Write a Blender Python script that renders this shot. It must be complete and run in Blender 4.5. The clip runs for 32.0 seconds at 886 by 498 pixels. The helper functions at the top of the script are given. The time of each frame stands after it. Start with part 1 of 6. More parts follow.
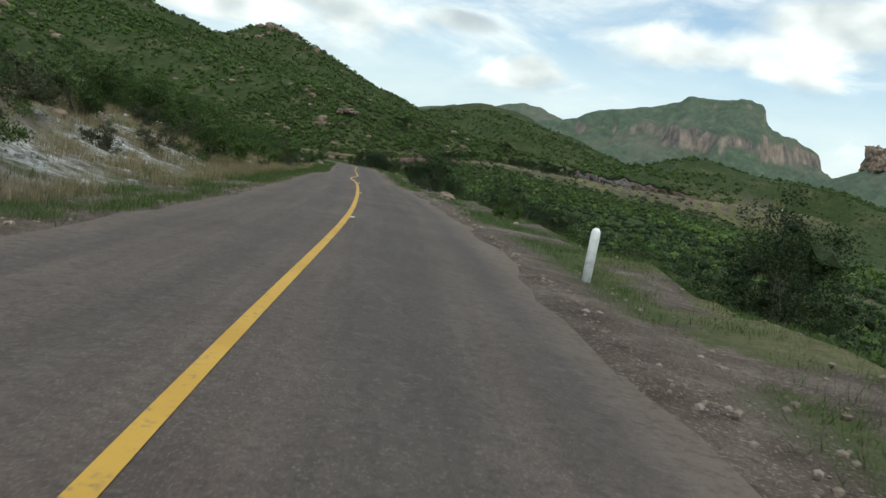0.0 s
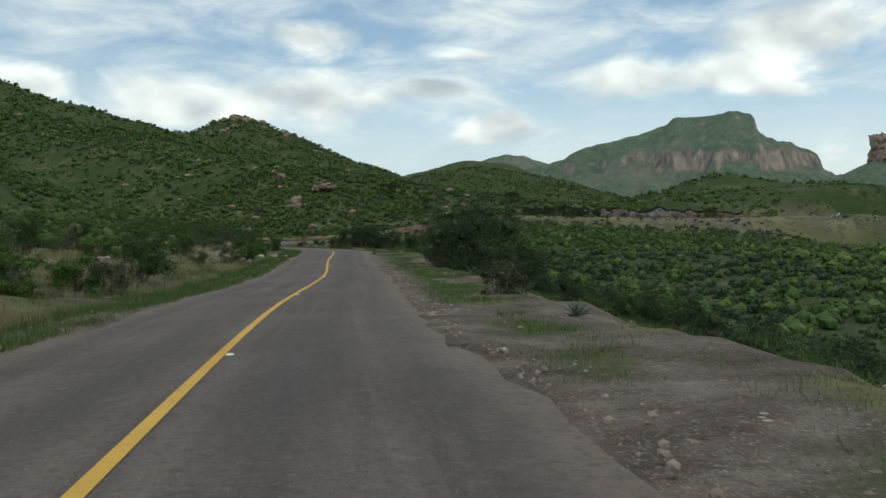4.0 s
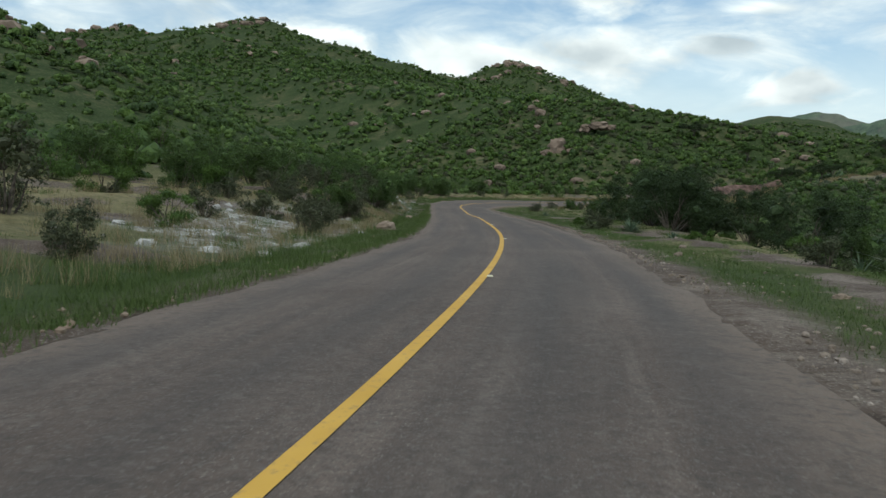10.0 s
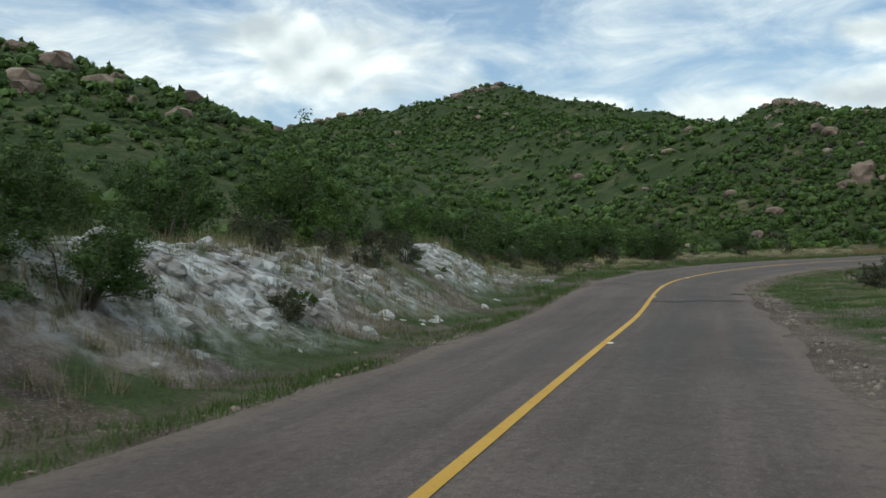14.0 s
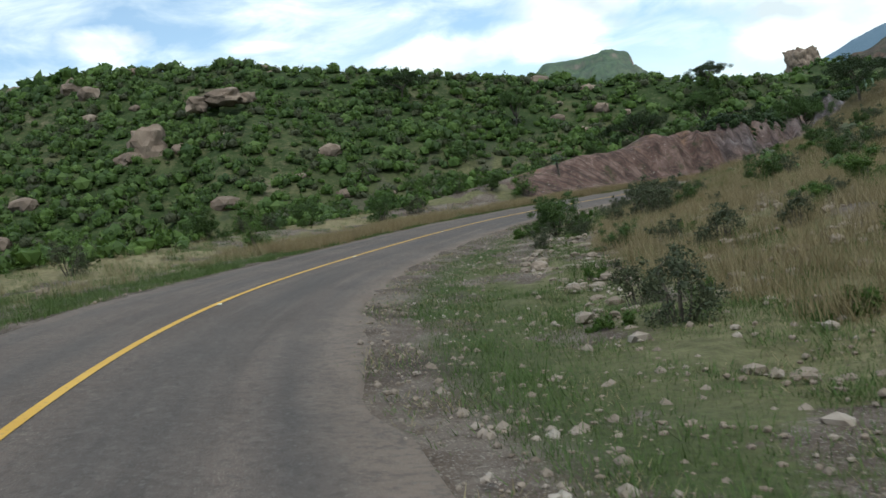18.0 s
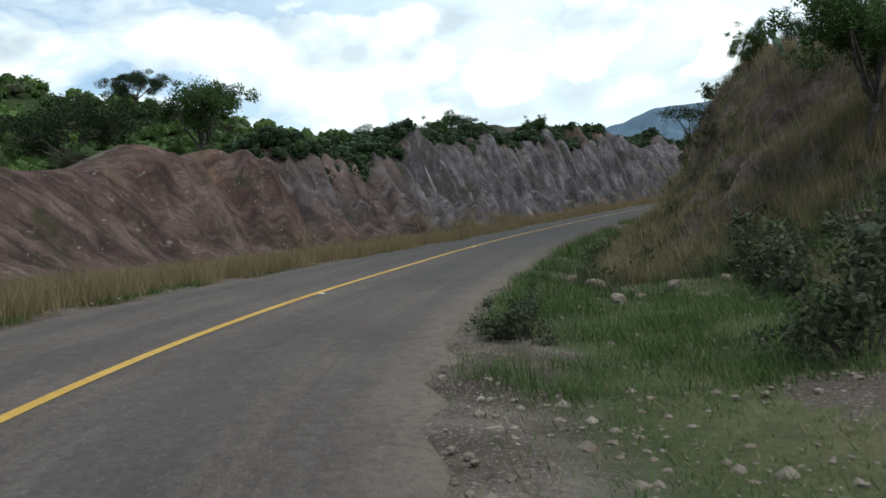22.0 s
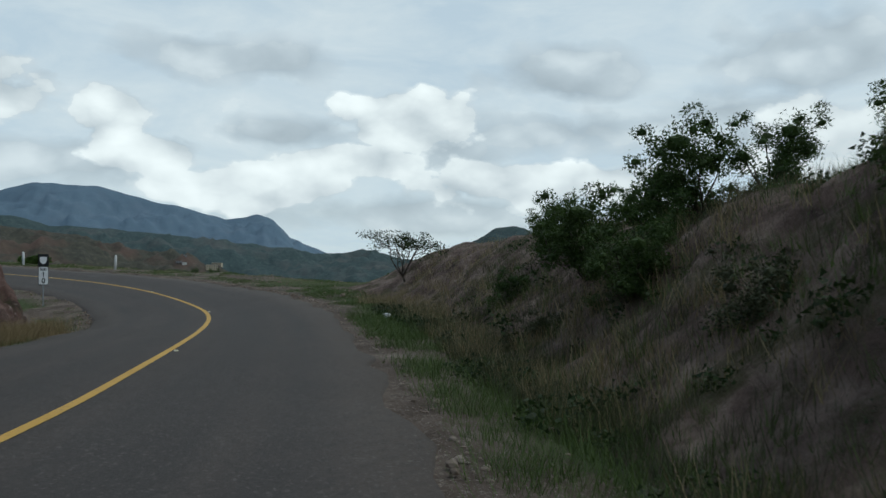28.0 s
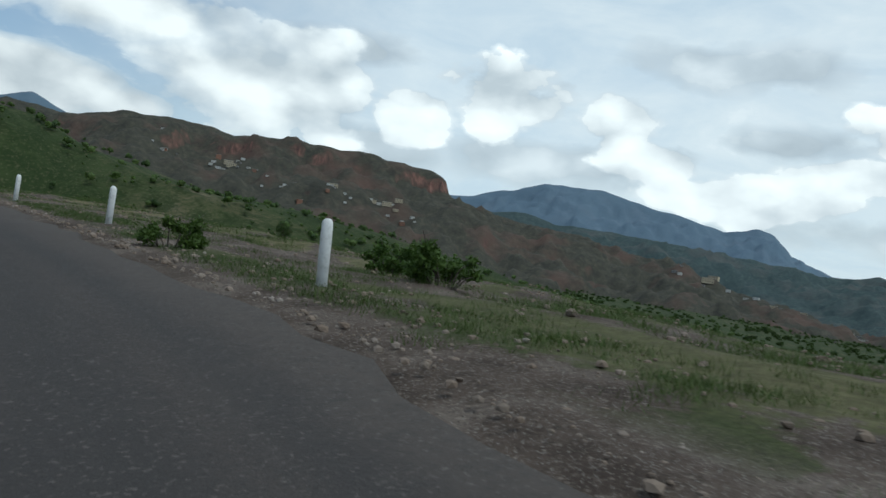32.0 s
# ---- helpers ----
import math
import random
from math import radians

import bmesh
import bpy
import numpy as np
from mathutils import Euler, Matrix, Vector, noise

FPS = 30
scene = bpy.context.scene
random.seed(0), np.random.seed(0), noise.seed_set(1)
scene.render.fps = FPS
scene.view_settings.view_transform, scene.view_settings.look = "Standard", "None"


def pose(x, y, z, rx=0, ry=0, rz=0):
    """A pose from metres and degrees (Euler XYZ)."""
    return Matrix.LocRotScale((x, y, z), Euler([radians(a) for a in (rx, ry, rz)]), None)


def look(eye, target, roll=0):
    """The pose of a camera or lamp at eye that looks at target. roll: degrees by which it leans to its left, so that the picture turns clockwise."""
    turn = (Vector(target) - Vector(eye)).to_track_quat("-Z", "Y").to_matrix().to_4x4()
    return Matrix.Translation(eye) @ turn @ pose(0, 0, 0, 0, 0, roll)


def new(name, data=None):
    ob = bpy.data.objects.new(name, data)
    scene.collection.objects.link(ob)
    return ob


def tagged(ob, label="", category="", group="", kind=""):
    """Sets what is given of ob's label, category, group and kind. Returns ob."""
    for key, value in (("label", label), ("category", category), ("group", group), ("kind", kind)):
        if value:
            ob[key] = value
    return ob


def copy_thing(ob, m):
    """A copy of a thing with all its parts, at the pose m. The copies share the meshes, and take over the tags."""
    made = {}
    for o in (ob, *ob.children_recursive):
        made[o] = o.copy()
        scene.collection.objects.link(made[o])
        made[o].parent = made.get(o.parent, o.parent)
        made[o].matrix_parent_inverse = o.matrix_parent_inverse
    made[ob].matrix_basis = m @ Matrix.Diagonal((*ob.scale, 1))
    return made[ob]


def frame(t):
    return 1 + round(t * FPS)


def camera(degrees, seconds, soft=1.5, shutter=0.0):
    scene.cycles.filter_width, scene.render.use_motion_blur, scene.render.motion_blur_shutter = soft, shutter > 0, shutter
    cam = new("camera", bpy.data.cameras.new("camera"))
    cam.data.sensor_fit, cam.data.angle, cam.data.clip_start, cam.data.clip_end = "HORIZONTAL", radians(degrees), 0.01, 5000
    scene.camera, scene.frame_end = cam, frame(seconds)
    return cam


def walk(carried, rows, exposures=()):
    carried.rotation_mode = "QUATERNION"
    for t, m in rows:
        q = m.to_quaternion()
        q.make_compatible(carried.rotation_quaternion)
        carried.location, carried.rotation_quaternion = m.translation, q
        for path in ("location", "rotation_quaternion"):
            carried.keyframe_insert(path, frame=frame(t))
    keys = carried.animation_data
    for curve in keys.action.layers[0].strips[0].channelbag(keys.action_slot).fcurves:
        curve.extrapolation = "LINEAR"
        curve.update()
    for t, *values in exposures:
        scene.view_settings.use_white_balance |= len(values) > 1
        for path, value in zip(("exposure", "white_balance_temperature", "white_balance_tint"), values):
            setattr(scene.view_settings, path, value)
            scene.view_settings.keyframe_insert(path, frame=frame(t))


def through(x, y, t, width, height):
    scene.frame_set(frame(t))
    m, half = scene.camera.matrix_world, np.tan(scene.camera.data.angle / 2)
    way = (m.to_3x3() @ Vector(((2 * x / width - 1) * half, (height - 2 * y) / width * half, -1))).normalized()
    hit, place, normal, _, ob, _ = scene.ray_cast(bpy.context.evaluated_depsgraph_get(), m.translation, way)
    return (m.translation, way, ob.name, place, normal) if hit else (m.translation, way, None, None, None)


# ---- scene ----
PATH = [
    (0, (0.08, 0.00, 1.37), (0.485, 9.955, 0.469), 9.0),
    (0.5, (0.20, 6.13, 1.34), (0.392, 16.064, 0.231), 8.7),
    (1, (0.11, 12.24, 1.31), (0.329, 22.144, -0.025), 6.8),
    (1.5, (-0.09, 18.28, 1.28), (-0.206, 28.258, 0.638), 4.1),
    (2, (-0.36, 24.26, 1.25), (-0.405, 34.259, 0.948), 2.6),
    (2.5, (-0.75, 30.25, 1.22), (-0.790, 40.252, 1.015), 1.5),
    (3, (-1.14, 36.03, 1.18), (-1.058, 46.030, 0.957), 0.9),
    (3.5, (-1.53, 42.09, 1.13), (-1.290, 52.086, 1.008), -0.2),
    (5.5, (-3.11, 66.95, 0.74), (-2.493, 76.917, 0.185), -1.6),
    (6, (-3.42, 73.43, 0.67), (-2.590, 83.380, 0.073), -1.3),
    (6.5, (-3.86, 79.97, 0.61), (-3.159, 89.933, 0.103), -1.8),
    (7, (-4.08, 86.58, 0.57), (-3.230, 96.512, -0.253), -1.8),
    (7.5, (-4.36, 93.30, 0.57), (-3.438, 103.230, -0.201), -0.2),
    (8, (-5.36, 99.78, 0.60), (-4.969, 109.735, -0.245), -0.1),
    (8.5, (-5.59, 106.02, 0.64), (-5.773, 116.002, 0.114), -0.5),
    (9, (-6.43, 112.52, 0.66), (-7.531, 122.447, 0.186), 1.2),
    (9.5, (-6.93, 119.21, 0.70), (-8.657, 129.060, 0.428), 1.4),
    (10, (-7.35, 125.84, 0.72), (-10.039, 135.452, 0.085), 1.4),
    (10.5, (-8.21, 132.31, 0.72), (-11.409, 141.772, 0.264), -0.6),
    (11, (-9.17, 138.91, 0.68), (-12.207, 148.437, 0.674), -2.3),
    (11.5, (-10.23, 145.63, 0.63), (-13.195, 155.171, 1.061), -0.9),
    (12, (-11.43, 152.21, 0.58), (-14.567, 161.696, 0.913), -0.1),
    (12.5, (-12.86, 158.57, 0.56), (-16.712, 167.797, 0.841), -0.5),
    (13, (-14.44, 164.84, 0.54), (-18.896, 173.787, 0.683), -0.5),
    (13.5, (-16.05, 170.89, 0.53), (-21.265, 179.426, 0.707), -0.2),
    (14, (-17.98, 177.28, 0.50), (-23.400, 185.681, 0.683), -2.4),
    (14.5, (-20.05, 183.69, 0.46), (-24.688, 192.545, 0.791), -4.2),
    (15, (-21.70, 189.47, 0.44), (-25.350, 198.766, 0.922), -4.2),
    (15.5, (-22.69, 194.62, 0.46), (-25.212, 204.297, 0.611), -4.6),
    (17.5, (-28.61, 219.13, 0.77), (-27.864, 229.104, 0.733), -10.0),
    (18, (-29.40, 225.84, 0.81), (-27.172, 235.574, 0.341), -8.2),
    (18.5, (-29.48, 232.65, 0.81), (-26.485, 242.190, 0.642), -10.5),
    (19, (-28.75, 239.30, 0.79), (-24.460, 248.336, 0.717), -8.8),
    (19.5, (-26.86, 245.86, 0.72), (-21.614, 254.362, 0.196), -8.1),
    (20, (-24.80, 252.39, 0.69), (-18.905, 260.441, 0.030), -7.7),
    (20.5, (-22.42, 258.79, 0.71), (-15.884, 266.336, 0.176), -7.3),
    (21, (-19.40, 264.92, 0.74), (-12.015, 271.635, 0.073), -7.5),
    (21.5, (-15.83, 270.38, 0.75), (-7.912, 276.477, 0.319), -6.7),
    (22, (-11.72, 275.14, 0.77), (-3.298, 280.533, 0.533), -5.9),
    (22.5, (-6.77, 279.23, 0.81), (2.350, 283.339, 0.609), -5.9),
    (23, (-1.19, 282.77, 0.89), (8.502, 285.211, 0.802), -6.5),
    (23.5, (4.09, 285.74, 1.02), (13.986, 287.203, 1.052), -8.5),
    (24, (9.90, 287.50, 1.10), (19.879, 288.175, 1.216), -7.3),
    (24.5, (16.36, 288.66, 1.24), (26.351, 288.277, 1.272), -6.2),
    (26.5, (43.39, 291.39, 1.96), (53.327, 290.262, 1.960), -4.8),
    (27, (50.32, 291.16, 2.16), (60.229, 289.822, 1.971), -5.9),
    (27.5, (57.19, 290.71, 2.32), (67.104, 289.473, 2.641), -0.8),
    (28, (64.07, 290.32, 2.45), (73.998, 289.234, 2.953), 0.9),
    (28.5, (70.97, 290.39, 2.57), (80.936, 289.646, 2.407), 2.1),
    (29, (77.83, 290.77, 2.76), (87.827, 290.761, 2.662), 1.2),
    (29.5, (84.58, 291.37, 3.04), (94.559, 291.948, 2.903), 2.3),
    (30, (90.84, 292.35, 3.31), (100.771, 293.478, 3.104), 4.1),
    (30.5, (97.54, 294.29, 3.59), (107.486, 295.366, 3.494), 4.5),
    (31, (104.26, 297.12, 3.84), (114.031, 299.225, 3.836), 5.2),
    (31.5, (110.26, 300.69, 4.10), (119.755, 303.814, 4.184), 6.3),
    (32, (115.52, 305.32, 4.34), (124.599, 309.499, 4.551), 7.6),
]
cam = camera(53.0, 32.0, soft=1.5, shutter=0.06)
walk(cam, [(t, look(eye, target, roll)) for t, eye, target, roll in PATH],
     exposures=[(t, e, 6450 - 16 * t, 0) for t, e in ((0, 0.15), (1, 0.45), (2, 0.0), (3, -0.1), (6, 0.0), (7, 0.18), (9, 0.1), (13, 0.0), (15, 0.08), (18, 0.40), (19, 0.22), (20, 0.24), (21, 0.22), (22.8, 0.05), (24, -0.72), (27, -0.62), (29, -0.45), (32, -0.38))])

# ---- sky and sun ----
SUN_EL, SUN_AZ = radians(58), radians(200)   # high in the south
world = bpy.data.worlds.new("world")
scene.world = world
world.use_nodes = True
wt = world.node_tree
wt.nodes.clear()


def wnode(kind, **values):
    n = wt.nodes.new(kind)
    for k, v in values.items():
        n.inputs[k].default_value = v
    return n


def wmath(op, a, b=None, clamp=False):
    n = wt.nodes.new("ShaderNodeMath")
    n.operation, n.use_clamp = op, clamp
    for i, v in enumerate((a, b)):
        if v is None:
            continue
        if isinstance(v, (int, float)):
            n.inputs[i].default_value = v
        else:
            wt.links.new(v, n.inputs[i])
    return n.outputs[0]


def wramp(fac, stops):
    n = wt.nodes.new("ShaderNodeValToRGB")
    e = n.color_ramp.elements
    while len(e) < len(stops):
        e.new(0.5)
    for el, (p, c) in zip(e, stops):
        el.position, el.color = p, (*c, 1) if len(c) == 3 else c
    wt.links.new(fac, n.inputs[0])
    return n.outputs[0]


sky = wt.nodes.new("ShaderNodeTexSky")
sky.sky_type, sky.sun_disc = "NISHITA", False
sky.sun_elevation, sky.sun_rotation = SUN_EL, SUN_AZ
sky.air_density, sky.dust_density, sky.ozone_density = 1.0, 1.0, 2.0
co = wt.nodes.new("ShaderNodeTexCoord")
sep = wt.nodes.new("ShaderNodeSeparateXYZ")
wt.links.new(co.outputs["Generated"], sep.inputs[0])


def wnoise(vec, scale, detail, rough, dist=0.0, off=(0, 0, 0)):
    m = wt.nodes.new("ShaderNodeMapping")
    m.inputs["Location"].default_value = off
    wt.links.new(vec, m.inputs["Vector"])
    n = wnode("ShaderNodeTexNoise", Scale=scale, Detail=detail, Roughness=rough, Distortion=dist)
    wt.links.new(m.outputs[0], n.inputs["Vector"])
    return n.outputs["Fac"]


# direction as tens of degrees: round from north to east, and up
az = wmath("MULTIPLY", wmath("ARCTAN2", sep.outputs[0], sep.outputs[1]), 5.73)
el = wmath("MULTIPLY", wmath("ARCSINE", sep.outputs[2]), 5.73)
flat_co = wt.nodes.new("ShaderNodeCombineXYZ")
wt.links.new(az, flat_co.inputs[0])
wt.links.new(el, flat_co.inputs[1])
FLAT = flat_co.outputs[0]


def wvec(op, a, b):
    n = wt.nodes.new("ShaderNodeVectorMath")
    n.operation = op
    for i, v in enumerate((a, b)):
        if isinstance(v, tuple):
            n.inputs[i].default_value = v
        elif v is not None:
            wt.links.new(v, n.inputs[i])
    return n.outputs["Value" if op == "LENGTH" else "Vector"]


def wmix(fac, a, b):
    n = wt.nodes.new("ShaderNodeMix")
    n.data_type = "RGBA"
    for i, v in ((0, fac), (6, a), (7, b)):
        if isinstance(v, tuple):
            n.inputs[i].default_value = (*v, 1)
        else:
            wt.links.new(v, n.inputs[i])
    return n.outputs[2]


def heaps(clouds, edge):
    """How deep inside the nearest of the clouds (degrees round, degrees up, half width, half height) a direction lies, with a torn edge."""
    best = None
    for a, e, w, h in clouds:
        d = wvec("LENGTH", wvec("MULTIPLY", wvec("SUBTRACT", FLAT, (a / 10, e / 10, 0)), (10 / w, 10 / h, 0)), None)
        best = d if best is None else wmath("MINIMUM", best, d)
    return wmath("ADD", wmath("SUBTRACT", 1.0, best), edge)


def billows(off, detail):
    """Rounded cloud lobes mixed with torn fibres."""
    p = wvec("MULTIPLY", wvec("ADD", FLAT, off), (1.0, 1.6, 1.0))
    fib = wnoise(p, 1.5, detail * 2, 0.48, 0.15)
    v = wt.nodes.new("ShaderNodeTexVoronoi")
    v.voronoi_dimensions, v.feature = "2D", "SMOOTH_F1"
    v.inputs["Scale"].default_value, v.inputs["Detail"].default_value, v.inputs["Roughness"].default_value, v.inputs["Smoothness"].default_value = 2.1, detail, 0.45, 0.3
    wt.links.new(wvec("ADD", p, wvec("MULTIPLY", wt_warp(p), (0.16, 0.16, 0))), v.inputs["Vector"])
    lobe = wmath("SUBTRACT", 0.95, v.outputs["Distance"])
    return wmath("ADD", wmath("MULTIPLY", fib, 0.75), wmath("MULTIPLY", lobe, 0.5))


def wt_warp(p):
    n = wnode("ShaderNodeTexNoise", Scale=2.4, Detail=4.0, Roughness=0.6)
    wt.links.new(p, n.inputs["Vector"])
    return wvec("SUBTRACT", n.outputs["Color"], (0.5, 0.5, 0.5))


# thin veils and broken white banks in the north, heaped clouds with grey bases in the east
east = wramp(wmath("MULTIPLY", az, 0.1), [(0.30, (0,) * 3), (0.62, (1,) * 3)])
puff = billows((0, 0, 0), 5.0)
round_, round_up = billows((0, 0, 0), 1.0), billows((0.03, 0.16, 0), 1.0)
slope = wmath("ADD", wmath("MULTIPLY", wmath("SUBTRACT", round_, round_up), 1.0), wmath("MULTIPLY", wmath("SUBTRACT", puff, round_), 0.8))
fibre = wnoise(wvec("MULTIPLY", FLAT, (0.8, 1.8, 1.0)), 1.5, 9, 0.56, 0.5, (1.3, 0.4, 0.0))
soft = wmath("ADD", wmath("MULTIPLY", wmath("SUBTRACT", fibre, 0.47), 2.4), 0.12)
hard = wmath("ADD", wmath("MULTIPLY", wmath("SUBTRACT", puff, 0.50), 1.5), 0.26)
edge = wmath("ADD", wmath("MULTIPLY", hard, east), wmath("MULTIPLY", soft, wmath("SUBTRACT", 1.0, east)))
white = heaps([(-12, 8.2, 12, 2.6), (-6.6, 12.2, 3.4, 1.4), (3, 11.3, 6.5, 1.1), (14, 9.3, 7, 1.8), (24, 11.5, 7, 2.6), (4.6, 6.8, 4, 1.6), (-25, 9, 7, 1.8), (-41, 13, 12, 4.6), (20, 9.6, 10, 2), (31, 12, 9, 3.2), (44, 13, 9, 2.4),
               (38, 8, 8, 3), (52, 10, 9, 4), (68, 11, 5.4, 2.7), (75.8, 10.5, 3, 2.2), (62.5, 9.6, 3.6, 2.2), (45, 7.2, 4, 1.3), (93.5, 11, 4.6, 2.2), (84, 6.6, 7, 1.6), (78, 8.4, 4.5, 1.7), (104, 7.0, 10, 1.8), (90, 8.4, 5, 1.3), (120, 9, 6, 3), (-60, 11, 9, 4)], edge)
grey = heaps([(83, 14.5, 7, 1.7), (105, 13.9, 6, 2.0), (113.5, 10.6, 6, 2.4), (71, 7.6, 9, 1.7), (104, 10.4, 7, 1.8), (86, 10.0, 5, 1.1), (95, 9.0, 6, 1.2), (60, 7.2, 6, 1.5), (119, 14.5, 7, 2.4), (97, 5.0, 16, 1.5), (1.5, 9.3, 3, 0.8), (57, 13, 6, 1.2)],
             wmath("MULTIPLY", edge, 0.9))
veil = wnoise(wvec("MULTIPLY", FLAT, (0.7, 1.9, 1.0)), 1.6, 8, 0.6, 0.4, (3.1, 1.7, 0.3))
cover = wmath("MAXIMUM", wramp(veil, [(0.36, (0.05,) * 3), (0.52, (0.42,) * 3), (0.68, (0.9,) * 3)]), wmath("MULTIPLY", east, 0.86))
low = wramp(el, [(0.0, (0.92,) * 3), (0.55, (0.62,) * 3), (1.0, (0.15,) * 3)])
cover = wmath("MAXIMUM", cover, low)
lit = wramp(wmath("ADD", wmath("MULTIPLY", slope, 0.55), 0.52), [(0.30, (0.62, 0.66, 0.70)), (0.46, (0.86, 0.88, 0.90)), (0.56, (1.03, 1.04, 1.04)), (0.68, (1.18, 1.18, 1.17))])
dim = wramp(wmath("ADD", wmath("MULTIPLY", slope, 0.55), 0.5), [(0.28, (0.52, 0.56, 0.60)), (0.50, (0.67, 0.71, 0.75)), (0.70, (0.92, 0.94, 0.96))])
pale = wramp(veil, [(0.35, (0.72, 0.80, 0.88)), (0.60, (0.88, 0.92, 0.95)), (0.75, (0.98, 0.99, 1.0))])
grey_in = wramp(grey, [(0.12, (0,) * 3), (0.62, (0.92,) * 3)])
white_far = wramp(white, [(0.08, (0,) * 3), (0.75, (1,) * 3)])
white_heap = wramp(white, [(0.24, (0,) * 3), (0.40, (1,) * 3)])
white_in = wmath("ADD", wmath("MULTIPLY", white_heap, east), wmath("MULTIPLY", white_far, wmath("SUBTRACT", 1.0, east)))
cloud_c = wmix(white_in, wmix(grey_in, pale, dim), lit)
body = wmath("MAXIMUM", wmath("MAXIMUM", cover, grey_in), white_in)
sky_bg = wnode("ShaderNodeBackground", Strength=0.13)
wt.links.new(sky.outputs[0], sky_bg.inputs[0])
cl_bg = wnode("ShaderNodeBackground", Strength=1.0)
wt.links.new(cloud_c, cl_bg.inputs[0])
wt.links.new(wmath("ADD", 1.0, wmath("MULTIPLY", east, 0.20)), cl_bg.inputs[1])
mixs = wt.nodes.new("ShaderNodeMixShader")
wt.links.new(body, mixs.inputs[0])
wt.links.new(sky_bg.outputs[0], mixs.inputs[1])
wt.links.new(cl_bg.outputs[0], mixs.inputs[2])
wout = wt.nodes.new("ShaderNodeOutputWorld")
wt.links.new(mixs.outputs[0], wout.inputs[0])

sun = bpy.data.lights.new("sun", "SUN")
sun.energy, sun.angle, sun.color = 1.25, radians(12), (1.0, 0.95, 0.87)
sun_ob = new("sun", sun)
sun_ob.matrix_world = look((0, 0, 60), Vector((0, 0, 60)) - Vector((math.sin(SUN_AZ) * math.cos(SUN_EL), math.cos(SUN_AZ) * math.cos(SUN_EL), math.sin(SUN_EL))))


# ---- materials ----
class Mat:
    """A small builder of node materials in object space metres."""

    def __init__(self, name, rough=0.9, spec=0.2):
        self.m = bpy.data.materials.new(name)
        self.m.use_nodes = True
        self.t = self.m.node_tree
        self.b = self.t.nodes["Principled BSDF"]
        self.b.inputs["Roughness"].default_value = rough
        self.b.inputs["Specular IOR Level"].default_value = spec
        geo = self.t.nodes.new("ShaderNodeNewGeometry")
        self.geo, self.pos = geo, geo.outputs["Position"]

    def noise(self, scale, detail=4, rough=0.55, vec=None, stretch=None):
        n = self.t.nodes.new("ShaderNodeTexNoise")
        n.inputs["Scale"].default_value, n.inputs["Detail"].default_value, n.inputs["Roughness"].default_value = scale, detail, rough
        v = vec or self.pos
        if stretch:
            m = self.t.nodes.new("ShaderNodeMapping")
            m.inputs["Scale"].default_value = stretch
            self.t.links.new(v, m.inputs["Vector"])
            v = m.outputs[0]
        self.t.links.new(v, n.inputs["Vector"])
        return n.outputs["Fac"]

    def ramp(self, fac, stops):
        n = self.t.nodes.new("ShaderNodeValToRGB")
        e = n.color_ramp.elements
        while len(e) < len(stops):
            e.new(0.5)
        for el, (p, c) in zip(e, stops):
            el.position = p
            el.color = (c, c, c, 1) if isinstance(c, (int, float)) else (*c, 1)
        self.t.links.new(fac, n.inputs[0])
        return n.outputs[0]

    def mix(self, fac, a, b, mode="MIX"):
        n = self.t.nodes.new("ShaderNodeMix")
        n.data_type, n.blend_type = "RGBA", mode
        for i, v in ((0, fac), (6, a), (7, b)):
            if isinstance(v, (int, float)):
                n.inputs[i].default_value = v
            elif isinstance(v, tuple):
                n.inputs[i].default_value = (*v, 1)
            else:
                self.t.links.new(v, n.inputs[i])
        return n.outputs[2]

    def math(self, op, a, b=0.0, clamp=False):
        n = self.t.nodes.new("ShaderNodeMath")
        n.operation, n.use_clamp = op, clamp
        for i, v in ((0, a), (1, b)):
            if isinstance(v, (int, float)):
                n.inputs[i].default_value = v
            else:
                self.t.links.new(v, n.inputs[i])
        return n.outputs[0]

    def join(self, a, b):
        n = self.t.nodes.new("ShaderNodeCombineXYZ")
        self.t.links.new(a, n.inputs[0])
        self.t.links.new(b, n.inputs[1])
        return n.outputs[0]

    def attr(self, name):
        n = self.t.nodes.new("ShaderNodeAttribute")
        n.attribute_name = name
        return n.outputs["Fac"]

    def island(self):
        return self.geo.outputs["Random Per Island"]

    def obrand(self):
        return self.t.nodes.new("ShaderNodeObjectInfo").outputs["Random"]

    def color(self, c):
        if isinstance(c, tuple):
            self.b.inputs["Base Color"].default_value = (*c, 1)
        else:
            self.t.links.new(c, self.b.inputs["Base Color"])
        return self

    def bump(self, fac, strength=0.3, dist=0.02):
        n = self.t.nodes.new("ShaderNodeBump")
        n.inputs["Strength"].default_value, n.inputs["Distance"].default_value = strength, dist
        self.t.links.new(fac, n.inputs["Height"])
        self.t.links.new(n.outputs[0], self.b.inputs["Normal"])
        return self


